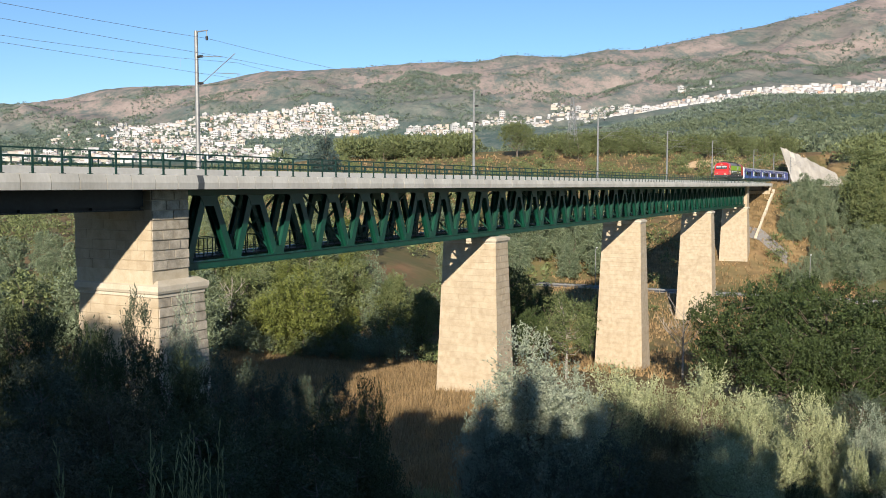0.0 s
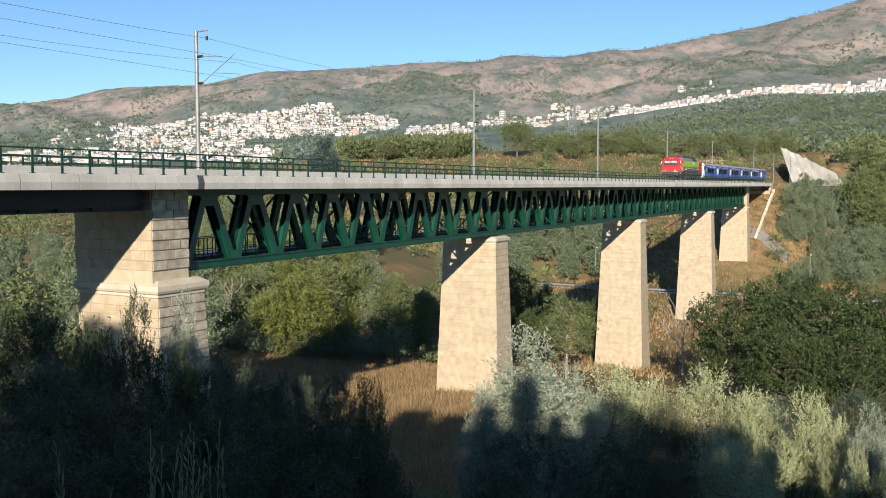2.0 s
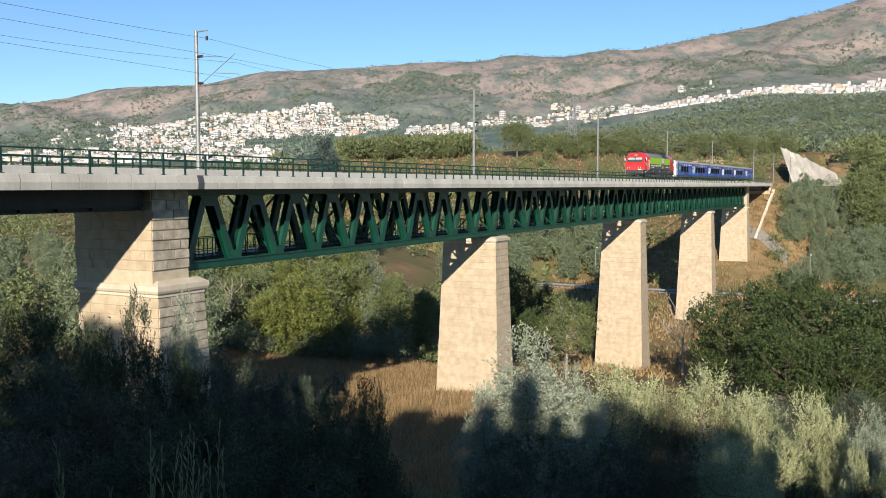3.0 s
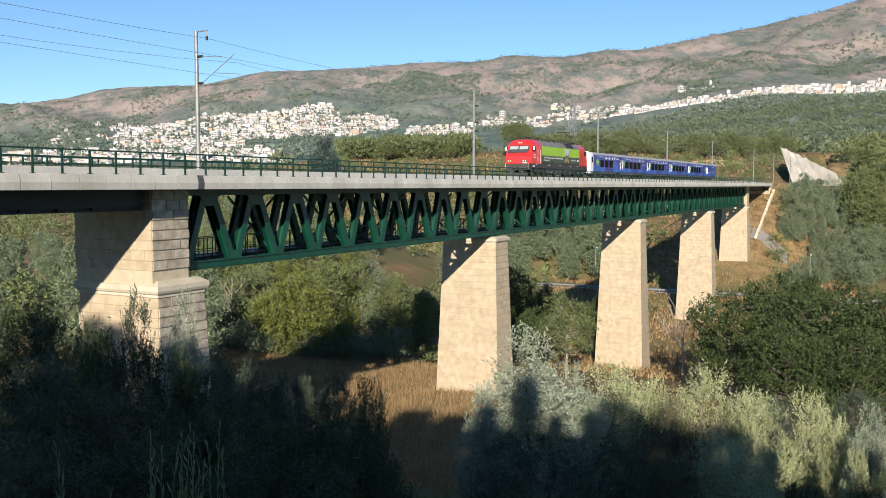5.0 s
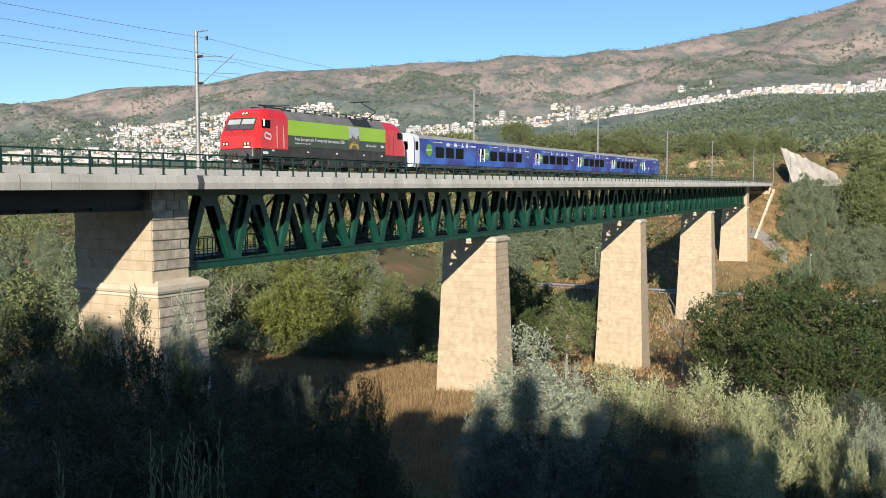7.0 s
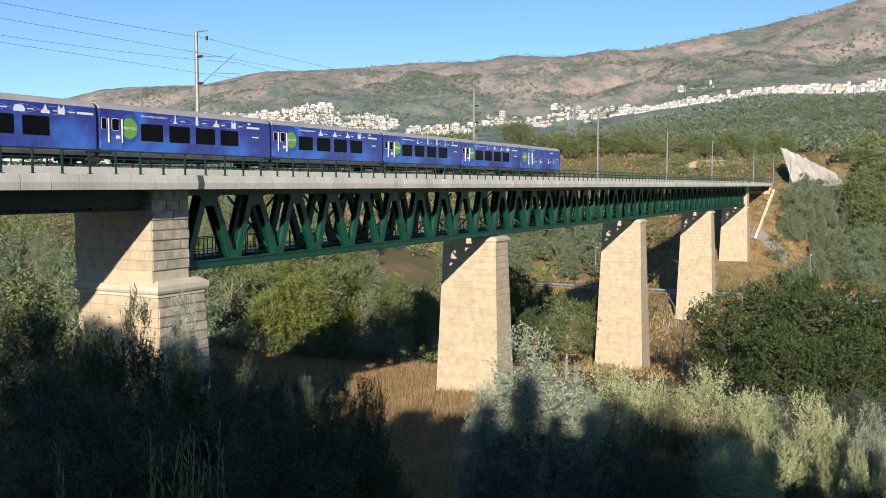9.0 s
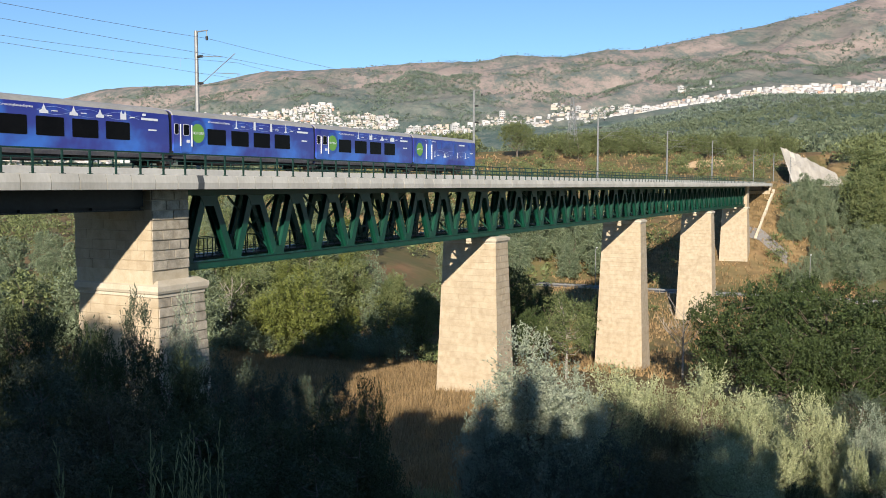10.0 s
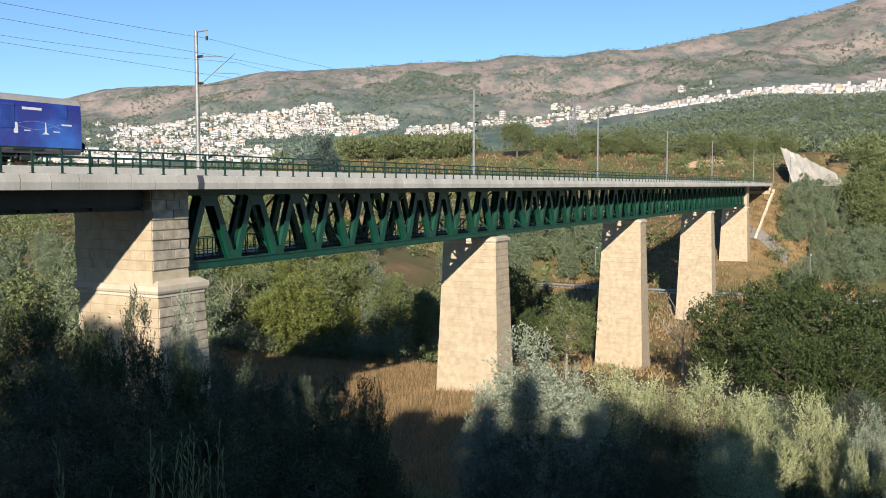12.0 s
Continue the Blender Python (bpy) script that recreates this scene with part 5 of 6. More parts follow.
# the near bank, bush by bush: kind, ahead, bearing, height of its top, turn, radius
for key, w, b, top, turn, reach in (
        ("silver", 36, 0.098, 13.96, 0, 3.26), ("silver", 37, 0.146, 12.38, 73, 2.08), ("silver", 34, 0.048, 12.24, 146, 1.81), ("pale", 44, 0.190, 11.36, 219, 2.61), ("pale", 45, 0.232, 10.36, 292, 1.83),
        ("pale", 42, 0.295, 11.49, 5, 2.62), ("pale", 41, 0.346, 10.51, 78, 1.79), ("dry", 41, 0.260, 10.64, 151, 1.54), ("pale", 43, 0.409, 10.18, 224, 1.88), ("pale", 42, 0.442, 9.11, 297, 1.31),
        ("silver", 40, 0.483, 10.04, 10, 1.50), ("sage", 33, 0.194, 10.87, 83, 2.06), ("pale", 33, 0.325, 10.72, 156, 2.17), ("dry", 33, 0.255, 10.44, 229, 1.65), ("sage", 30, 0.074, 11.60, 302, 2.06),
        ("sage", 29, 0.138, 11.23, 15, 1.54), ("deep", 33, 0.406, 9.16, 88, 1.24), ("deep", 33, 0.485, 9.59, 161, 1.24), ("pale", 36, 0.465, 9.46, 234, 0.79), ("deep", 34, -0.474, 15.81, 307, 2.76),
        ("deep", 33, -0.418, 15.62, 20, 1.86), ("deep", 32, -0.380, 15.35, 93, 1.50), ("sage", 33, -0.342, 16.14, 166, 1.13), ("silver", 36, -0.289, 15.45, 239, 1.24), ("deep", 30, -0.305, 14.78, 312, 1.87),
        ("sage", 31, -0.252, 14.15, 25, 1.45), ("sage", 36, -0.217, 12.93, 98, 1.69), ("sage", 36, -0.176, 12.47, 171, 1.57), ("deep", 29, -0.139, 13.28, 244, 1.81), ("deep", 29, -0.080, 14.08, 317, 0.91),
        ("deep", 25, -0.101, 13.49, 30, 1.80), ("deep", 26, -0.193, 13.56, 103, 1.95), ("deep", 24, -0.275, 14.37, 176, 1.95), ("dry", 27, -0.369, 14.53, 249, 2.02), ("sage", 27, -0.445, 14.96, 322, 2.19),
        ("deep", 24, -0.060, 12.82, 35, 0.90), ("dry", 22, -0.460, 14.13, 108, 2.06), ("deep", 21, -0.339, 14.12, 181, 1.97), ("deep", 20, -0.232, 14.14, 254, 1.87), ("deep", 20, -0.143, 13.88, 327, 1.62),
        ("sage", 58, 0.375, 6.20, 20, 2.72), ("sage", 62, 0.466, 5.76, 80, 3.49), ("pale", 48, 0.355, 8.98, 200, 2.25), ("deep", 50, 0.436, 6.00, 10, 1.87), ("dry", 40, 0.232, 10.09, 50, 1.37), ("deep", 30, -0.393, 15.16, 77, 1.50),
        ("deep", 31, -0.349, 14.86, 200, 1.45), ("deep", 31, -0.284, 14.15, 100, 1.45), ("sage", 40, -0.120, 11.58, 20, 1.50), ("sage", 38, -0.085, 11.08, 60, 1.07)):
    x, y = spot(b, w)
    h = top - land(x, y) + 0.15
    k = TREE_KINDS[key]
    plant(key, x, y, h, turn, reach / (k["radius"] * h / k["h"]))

for b, w, h in ((-0.245, 60, 6.2), (-0.215, 64, 6.6), (-0.18, 62, 5.8), (-0.155, 66, 6.0), (-0.26, 68, 7.0), (-0.13, 70, 4.4)):
    plant("sage", *spot(b, w), h * 0.66, 1000 * b, 1.0)

# the oaks and trees by the far piers
for key, w, b, h, turn, wide in (
        ("oak", 104, 0.335, 15.0, 20, 0.85), ("oak", 100, 0.43, 16.0, 120, 0.9), ("oak", 96, 0.50, 14.5, 220, 0.9), ("oak", 122, 0.39, 16.0, 300, 0.8), ("oak", 92, 0.385, 11.0, 170, 0.9), ("oak", 90, 0.46, 10.5, 10, 0.9),
        ("alder", 112, 0.138, 11.5, 60, 1.1), ("oak", 132, 0.075, 13, 60, 0.6), ("oak", 140, 0.12, 11.5, 200, 0.6), ("oak", 138, 0.17, 10.5, 20, 0.6), ("oak", 150, 0.10, 10, 90, 0.6), ("oak", 124, 0.10, 8.0, 200, 0.6),
        ("cork", 118, -0.02, 8.5, 40, 0.6), ("cork", 126, -0.055, 8, 240, 0.55), ("bush0", 112, -0.075, 4.5, 40, 1.2)):
    plant(key, *spot(b, w), h, turn, wide)
scatter(["sallow"], 40, 0.065, 0.19, 205, 245, 8, 12, 61)
scatter(["scrub0", "scrub1", "scrub2"], 24, 0.45, 0.56, 190, 240, 5, 8, 62)
# the sallow thicket on the far embankment, the one behind the road, and the evergreen oaks above
for key, w, b, h, turn, wide in (
        ("sallow", 216, 0.378, 6.0, 33, 0.9), ("sallow", 224, 0.381, 5.5, 133, 0.9), ("sallow", 214, 0.388, 7.5, 0, 0.9), ("sallow", 216, 0.402, 8.0, 70, 1.0), ("sallow", 214, 0.418, 7.5, 140, 1.0), ("sallow", 221, 0.392, 7.5, 210, 0.9), ("sallow", 222, 0.409, 8.0, 280, 1.0),
        ("sallow", 221, 0.427, 7.5, 350, 1.0), ("sallow", 229, 0.398, 7.0, 60, 0.9), ("sallow", 230, 0.414, 7.5, 130, 1.0), ("sallow", 229, 0.432, 7.5, 200, 1.0), ("sallow", 237, 0.407, 6.0, 270, 0.9),
        ("sallow", 238, 0.421, 6.0, 340, 1.0), ("sallow", 237, 0.44, 6.0, 50, 1.1), ("sallow", 213, 0.436, 7.0, 120, 1.0), ("sallow", 222, 0.447, 7.0, 190, 1.0), ("sallow", 210, 0.412, 5.0, 260, 1.0),
        ("sallow", 194, 0.388, 6.0, 20, 1.0), ("sallow", 196, 0.40, 6.5, 95, 1.0), ("sallow", 197, 0.417, 7.0, 165, 1.1), ("sallow", 198, 0.433, 7.5, 235, 1.1), ("sallow", 196, 0.45, 8.0, 305, 1.2),
        ("sallow", 197, 0.468, 8.0, 15, 1.2), ("sallow", 196, 0.486, 8.5, 85, 1.2), ("sallow", 204, 0.442, 8.0, 155, 1.2), ("sallow", 205, 0.462, 8.5, 225, 1.2), ("sallow", 205, 0.482, 9.0, 295, 1.2), ("sallow", 196, 0.505, 8.5, 5, 1.2),
        ("cork", 222, 0.468, 15, 20, 1.0), ("cork", 226, 0.492, 19, 110, 0.9), ("cork", 218, 0.515, 19, 200, 1.0), ("cork", 236, 0.462, 14, 290, 0.9), ("cork", 240, 0.482, 20, 20, 0.9), ("cork", 214, 0.485, 13, 110, 1.0), ("cork", 250, 0.47, 16, 75, 0.9)):
    plant(key, *spot(b, w), h, turn, wide)
# hillside behind the first spans, with a bare red field in it
BARE = (-0.095, 0.005, 148, 214)
scatter(["bush0", "bush1", "bush2", "scrub0", "yellow"], 96, -0.27, 0.0, 107, 190, 3.5, 7.5, 71, lambda b, w, x, y: BARE[0] < b < BARE[1] and BARE[2] < w < BARE[3])
scatter(["scrub0", "scrub1", "scrub2", "bush2"], 56, -0.28, 0.04, 150, 250, 4, 8, 72, lambda b, w, x, y: BARE[0] < b < BARE[1] and BARE[2] < w < BARE[3])
scatter(["sallow", "sallow", "bush2"], 56, -0.56, -0.25, 75, 170, 5, 9, 74)
plant("yellow", *spot(-0.155, 107), 10.5, 20, 1.0)
plant("yellow", *spot(-0.185, 108), 8, 80, 1.0)
for key, w, b, h, turn in (("scrub0", 104, -0.238, 3.4, 10), ("scrub1", 105, -0.222, 3.8, 80), ("scrub2", 103, -0.205, 3.0, 150), ("bush0", 104, -0.186, 3.2, 220), ("scrub0", 104, -0.142, 3.6, 290), ("scrub1", 105, -0.126, 3.2, 0),
                           ("bush1", 104, -0.108, 2.6, 70), ("scrub2", 104, -0.09, 3.4, 140), ("scrub0", 106, -0.072, 3.8, 210), ("scrub1", 107, -0.054, 4.2, 280), ("bush2", 104, -0.165, 2.6, 350)):
    plant(key, *spot(b, w), h, turn, 1.2)
plant("umbrella", *spot(0.082, 412), 17, 30, 0.9)
plant("cedar", *spot(-0.13, 330), 20, 0, 0.9)
scatter(["pine0", "pine1"], 60, -0.105, 0.03, 415, 455, 6, 11, 76)
scatter(["pine0", "pine1"], 30, 0.425, 0.51, 352, 430, 5, 8, 66)
scatter(["pine0", "pine1"], 100, 0.10, 0.38, 405, 470, 6, 12, 77)
# trees on the bank behind the viewpoint, which shade the near slope: ahead, aside, top, width
for w, v, top, wide in ((-16, -25.5, 35.6, 1.0), (-16, -20.3, 34.2, 0.9), (-17, -31, 37.5, 1.25), (-18, -41, 39.5, 1.25), (-19, -54, 41.0, 1.25), (-19, -16, 33.2, 1.25), (-17, -11.5, 33.2, 1.25),
                        (-22, -29, 37.5, 1.1), (-24, -40, 39.0, 1.25), (-22, -62, 39.0, 1.25), (-16, -8.0, 32.4, 1.3), (-15, -5.4, 29.6, 1.3), (-15, -3.6, 28.8, 1.4), (-15, -2.1, 30.1, 0.85), (-15, -0.9, 28.4, 1.5),
                        (-15, 2.0, 30.1, 1.1), (-15, 0.7, 28.7, 1.4), (-15, 3.2, 29.5, 1.2), (-15, 4.6, 28.6, 1.1), (-15.5, 7.0, 28.7, 1.5), (-15, 5.9, 28.4, 1.4), (-15, 9.0, 27.6, 1.1), (-15, 13.0, 27.3, 1.2), (-15, 17.5, 26.8, 1.2), (-16, 24, 26.4, 1.2), (-16, 31, 26, 1.2)):
    q = Vector(EYE[:2]) + FORE * w + SIDE * v
    plant("shade", q.x, q.y, max(0.8, top - land(q.x, q.y) + 0.3), 40 * w + 31 * v, wide)

# ---- far scrub, woods and dry grass ----
def leaf_stuff(name, label, category, leaf, rows, per, size, width, seed, upward=0.3):
    """Many far plants in one object: rows of x, y, z, height, radius; per leaves each."""
    rng = np.random.default_rng(seed)
    r = np.array(rows)
    n = len(r)
    way = unit(rng.normal(0, 1, (n * per, 3)) + np.array((0, 0, 0.4)))
    k = np.repeat(r, per, 0)
    u = rng.uniform(0.45, 1.0, (n * per, 1))
    p = k[:, :3] + way * np.stack([k[:, 4], k[:, 4], k[:, 3] * 0.5], 1) * u
    p[:, 2] += k[:, 3] * 0.5
    d = unit(way * (1 - upward) + np.array((0, 0, 1)) * upward + rng.normal(0, 0.5, way.shape))
    s = unit(np.cross(d, rng.normal(0, 1, d.shape)))
    ln = (size * k[:, 4:5]) * rng.uniform(0.6, 1.3, (n * per, 1))
    v = np.stack([p - d * ln * 0.3 - s * ln * width, p + d * ln * 0.2 + s * ln * width * 1.2, p + d * ln], 1).reshape(-1, 3)
    me = cloud_mesh(name, v, np.arange(len(v)).reshape(-1, 3), leaf)
    return tagged(new(name, me), label, category, kind="stuff")


def spread_rows(n, b0, b1, w0, w1, h0, h1, seed, ratio=0.55, patch=0.0, keep=None):
    rnd = random.Random(seed)
    rows = []
    for _ in range(n * 9):
        if len(rows) >= n:
            break
        b, w = rnd.uniform(b0, b1), math.sqrt(rnd.uniform(w0 * w0, w1 * w1))
        x, y = spot(b, w)
        if abs(x - ROAD_P.x) < 6 and w < 300 or abs(y) < 7:
            continue
        if patch and noise.noise((x * patch, y * patch, 5.0)) < rnd.uniform(0.05, 0.3):
            continue
        if keep and not keep(b, w):
            continue
        h = rnd.uniform(h0, h1)
        rows.append((x, y, land(x, y) - 0.2, h, h * ratio * rnd.uniform(0.8, 1.5)))
    return rows


leaf_stuff("hillside_scrub", "low olive and grey-green scrub over the slopes", "scrub", LEAF_BUSH,
           spread_rows(900, -0.56, 0.38, 190, 400, 2, 5, 81) + spread_rows(520, -0.3, 0.1, 106, 300, 0.8, 2.6, 82, 0.8, 0, lambda b, w: not (BARE[0] < b < BARE[1] and BARE[2] < w < BARE[3])) + spread_rows(120, 0.2, 0.5, 150, 260, 0.6, 1.6, 83, 0.8), 150, 0.22, 0.26, 81)
leaf_stuff("embankment_scrub", "dense grey-green bushes over the far embankment", "scrub", LEAF_WILLOW,
           spread_rows(120, 0.385, 0.58, 192, 310, 2, 5, 95, 0.6, 0, lambda b, w: w > 218 or b > 0.44) + spread_rows(40, 0.385, 0.41, 232, 290, 2, 4, 96, 0.6) + spread_rows(90, 0.445, 0.52, 300, 430, 3, 6, 97, 0.6), 300, 0.13, 0.24, 95)
leaf_stuff("crest_woods", "dark pine woods along the hill crest", "woods", LEAF_PINE,
           spread_rows(150, -0.11, 0.03, 420, 480, 6, 11, 84) + spread_rows(170, 0.09, 0.40, 430, 520, 5, 9, 85) + spread_rows(150, 0.425, 0.56, 345, 470, 5, 9, 102), 130, 0.22, 0.26, 84)
# distance haze of these woods sits in their leaf colours
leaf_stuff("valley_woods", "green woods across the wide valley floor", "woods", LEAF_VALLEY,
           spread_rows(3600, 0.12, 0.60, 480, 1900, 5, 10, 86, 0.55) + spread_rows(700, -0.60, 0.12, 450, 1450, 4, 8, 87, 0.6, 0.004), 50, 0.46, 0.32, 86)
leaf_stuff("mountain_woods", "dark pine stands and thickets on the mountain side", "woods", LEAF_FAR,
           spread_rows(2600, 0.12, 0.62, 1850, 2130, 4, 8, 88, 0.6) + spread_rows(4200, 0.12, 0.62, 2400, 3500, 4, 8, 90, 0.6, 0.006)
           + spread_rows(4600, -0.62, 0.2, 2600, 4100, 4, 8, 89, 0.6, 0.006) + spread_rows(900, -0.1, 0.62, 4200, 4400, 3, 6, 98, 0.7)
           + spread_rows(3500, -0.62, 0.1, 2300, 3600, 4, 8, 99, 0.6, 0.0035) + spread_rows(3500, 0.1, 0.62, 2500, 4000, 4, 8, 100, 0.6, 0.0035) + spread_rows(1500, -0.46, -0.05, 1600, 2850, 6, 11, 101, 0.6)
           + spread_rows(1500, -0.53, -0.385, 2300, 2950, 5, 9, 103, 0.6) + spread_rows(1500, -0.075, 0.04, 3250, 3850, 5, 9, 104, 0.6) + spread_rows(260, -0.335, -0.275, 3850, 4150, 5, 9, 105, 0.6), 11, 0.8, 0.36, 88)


def grass_stuff(name, label, leaf, n, b0, b1, w0, w1, h0, h1, seed, keep=None, width=0.02):
    rng = np.random.default_rng(seed)
    b = rng.uniform(b0, b1, n)
    w = np.sqrt(rng.uniform(w0 ** 2, w1 ** 2, n))
    base = []
    for i in range(n):
        x, y = spot(b[i], w[i])
        if (abs(x - ROAD_P.x) < 4.5 and w[i] > 120) or (keep and not keep(x, y)):
            continue
        base.append((x, y, land(x, y)))
    p = np.array(base)
    n = len(p)
    p = np.repeat(p, 5, 0) + rng.normal(0, 0.12, (n * 5, 3)) * np.array((1, 1, 0))
    d = unit(rng.normal(0, 0.28, (n * 5, 3)) + np.array((0, 0, 1)))
    ln = rng.uniform(h0, h1, (n * 5, 1))
    s = unit(np.cross(d, rng.normal(0, 1, d.shape)))
    v = np.stack([p - s * width, p + s * width, p + d * ln], 1).reshape(-1, 3)
    me = cloud_mesh(name, v, np.arange(len(v)).reshape(-1, 3), leaf)
    return tagged(new(name, me), label, "grass", kind="stuff")


grass_stuff("dry_grass", "tall dry straw-coloured grass in the clearing", STRAW, 15000, -0.26, 0.07, 46, 108, 0.3, 0.8, 91, width=0.03)
grass_stuff("dry_grass", "dry straw-coloured grass on the far bank", STRAW, 9000, 0.12, 0.46, 120, 250, 0.4, 1.0, 92, width=0.08)
grass_stuff("bank_grass", "grey-green grass at the foot of the near bank", REED, 4000, -0.1, 0.5, 22, 45, 0.4, 0.9, 93, width=0.02)
grass_stuff("dry_grass", "dry grass strips on the hill behind the bridge", STRAW, 3500, -0.3, 0.4, 250, 430, 0.5, 1.2, 94, width=0.2)


# ---- the town on the mountain side ----
def house_meshes(kind, rnd):
    out = []
    for k in range(4):
        w, d, h = {"house": (rnd.uniform(7, 11), rnd.uniform(6, 9), rnd.uniform(4.5, 7)), "block": (rnd.uniform(11, 20), rnd.uniform(9, 12), rnd.uniform(9, 19))}[kind]
        wall = bmesh.new()
        put_box(wall, (-w / 2, -d / 2, -6), (w / 2, d / 2, h))
        roof = bmesh.new()
        if kind == "house":
            q = [roof.verts.new(c) for c in ((-w / 2 - 0.5, -d / 2 - 0.5, h + 0.01), (w / 2 + 0.5, -d / 2 - 0.5, h + 0.01), (w / 2 + 0.5, d / 2 + 0.5, h + 0.01), (-w / 2 - 0.5, d / 2 + 0.5, h + 0.01), (-w / 4, 0, h + 2.2), (w / 4, 0, h + 2.2))]
            for f in ((3, 2, 1, 0), (0, 1, 5, 4), (1, 2, 5), (2, 3, 4, 5), (3, 0, 4)):
                roof.faces.new([q[i] for i in f])
        else:
            put_box(roof, (-w / 2 - 0.3, -d / 2 - 0.3, h + 0.01), (w / 2 + 0.3, d / 2 + 0.3, h + 0.7))
            put_box(roof, (-2, -2, h + 0.7), (2, 2, h + 3.2))
        out.append((w, d, h, wall, roof))
    return out


def build_town():
    rnd = random.Random(7)
    # wall colours are dulled, the white slightly blued, to paint in distance haze
    walls = [material("white_render", (0.42, 0.42, 0.425), (0.52, 0.515, 0.51), 0.1, 0.8), material("cream_render", (0.40, 0.36, 0.30), (0.48, 0.44, 0.38), 0.1, 0.8),
             material("grey_render", (0.33, 0.33, 0.34), (0.43, 0.43, 0.43), 0.1, 0.8), material("salmon_render", (0.42, 0.26, 0.19), (0.50, 0.32, 0.24), 0.1, 0.8)]
    tile = material("terracotta_tiles", (0.26, 0.20, 0.175), (0.36, 0.28, 0.245), 0.3, 0.85)
    flat = material("pale_flat_roof", (0.42, 0.41, 0.40), (0.5, 0.49, 0.47), 0.2, 0.85)
    pane = bpy.data.meshes.new("window")
    bm = bmesh.new()
    put_box(bm, (-0.9, -0.06, 0), (0.9, 0.06, 1.9))
    bm.to_mesh(pane)
    bm.free()
    pane.materials.append(GLASS_DARK)
    kinds = {}
    for kind in ("house", "block"):
        kinds[kind] = []
        for w, d, h, wall, roof in house_meshes(kind, rnd):
            wm, rm = bpy.data.meshes.new("wall"), bpy.data.meshes.new("roof")
            wall.to_mesh(wm), roof.to_mesh(rm)
            wall.free(), roof.free()
            rm.materials.append(tile if kind == "house" else flat)
            wms = []
            for mt in walls:
                c = wm.copy()
                c.materials.append(mt)
                wms.append(c)
            kinds[kind].append((w, d, h, wms, rm))
    face = math.degrees(math.atan2(FORE.y, FORE.x)) - 90

    def put(kind, b, w):
        x, y = spot(b, w)
        wd, d, h, wms, rm = rnd.choice(kinds[kind])
        name = "house" if kind == "house" else "apartment_building"
        c = rnd.choices((0, 1, 2, 3), (72, 18, 8, 2))[0]
        lab = (("white", "cream", "grey", "salmon")[c]) + (" rendered house with a terracotta hip roof" if kind == "house" else " rendered apartment block with rows of windows")
        ob = thing(name, lab, "house" if kind == "house" else "apartment building", "town buildings", m=pose(x, y, land(x, y), 0, 0, face + rnd.uniform(-28, 28)))
        piece("wall", wms[c], ob)
        piece("roof", rm, ob)
        if kind == "house":
            for xx in (-wd / 4, wd / 4):
                piece("window", pane, ob, pose(xx, -d / 2, h - 3.2))
        else:
            for i in range(int(h / 5.2)):
                for j in range(3):
                    m = pose(wd * (j - 1) / 3.2, -d / 2, 2 + i * 5.0) @ Matrix.Diagonal((1.7, 1, 1.2, 1))
                    piece("window", pane, ob, m)

    far = []

    def cluster(b0, b1, w0, w1, n, share, tall=0.22):
        """n buildings over a bearing and distance range; share of them are kept as things of their own."""
        for _ in range(n):
            t = rnd.random()
            b = b0 + (b1 - b0) * t
            lo, hi = w0[0] + (w0[1] - w0[0]) * t, w1[0] + (w1[1] - w1[0]) * t
            w = lo + (hi - lo) * rnd.random()
            if rnd.random() < share:
                put("block" if rnd.random() < tall else "house", b, w)
            else:
                far.append((b, w))

    cluster(-0.36, -0.22, (2300, 1900), (3080, 2820), 1350, 0.07)
    cluster(-0.44, -0.36, (2600, 2400), (2850, 3050), 90, 0.15)
    cluster(-0.22, -0.12, (2350, 2500), (2800, 2920), 820, 0.07)
    cluster(-0.48, -0.18, (1550, 1550), (2000, 1900), 760, 0.06)
    cluster(-0.12, -0.05, (2400, 2450), (2800, 2600), 300, 0.10)
    cluster(-0.04, 0.03, (2330, 2290), (2430, 2400), 90, 0.18)
    cluster(0.03, 0.12, (2380, 2480), (2480, 2640), 80, 0.2)
    cluster(0.12, 0.21, (2560, 2380), (2900, 2520), 220, 0.14)
    cluster(0.21, 0.30, (2330, 2230), (2430, 2330), 190, 0.14, 0.05)
    cluster(0.30, 0.52, (2200, 2130), (2330, 2300), 420, 0.14, 0.05)
    cluster(0.25, 0.30, (2650, 2600), (2750, 2700), 12, 0.2)
    vs, fs, ms = [], [], []
    for b, w in far:
        x, y = spot(b, w)
        z = land(x, y)
        sx, sy, h, a = rnd.choice((2.4, 3, 3.5, 4, 4.5, 5.5, 8, 11)), rnd.uniform(2.6, 4), rnd.choice((2.5, 3, 3, 3.5, 4, 4, 5, 6, 8, 12)), radians(face + rnd.uniform(-28, 28))
        ca, sa = math.cos(a), math.sin(a)
        o = len(vs)
        for zz, g in ((-6, 1), (h, 1)):
            for px, py in ((-sx, -sy), (sx, -sy), (sx, sy), (-sx, sy)):
                vs.append((x + px * ca - py * sa, y + px * sa + py * ca, z + zz))
        for px in (-sx / 2, sx / 2):
            vs.append((x + px * ca, y + px * sa, z + h + 1.2))
        c = rnd.choices((0, 1, 2, 3), (64, 22, 12, 2))[0]
        for f in ((0, 1, 5, 4), (1, 2, 6, 5), (2, 3, 7, 6), (3, 0, 4, 7)):
            fs.append([o + i for i in f]), ms.append(c)
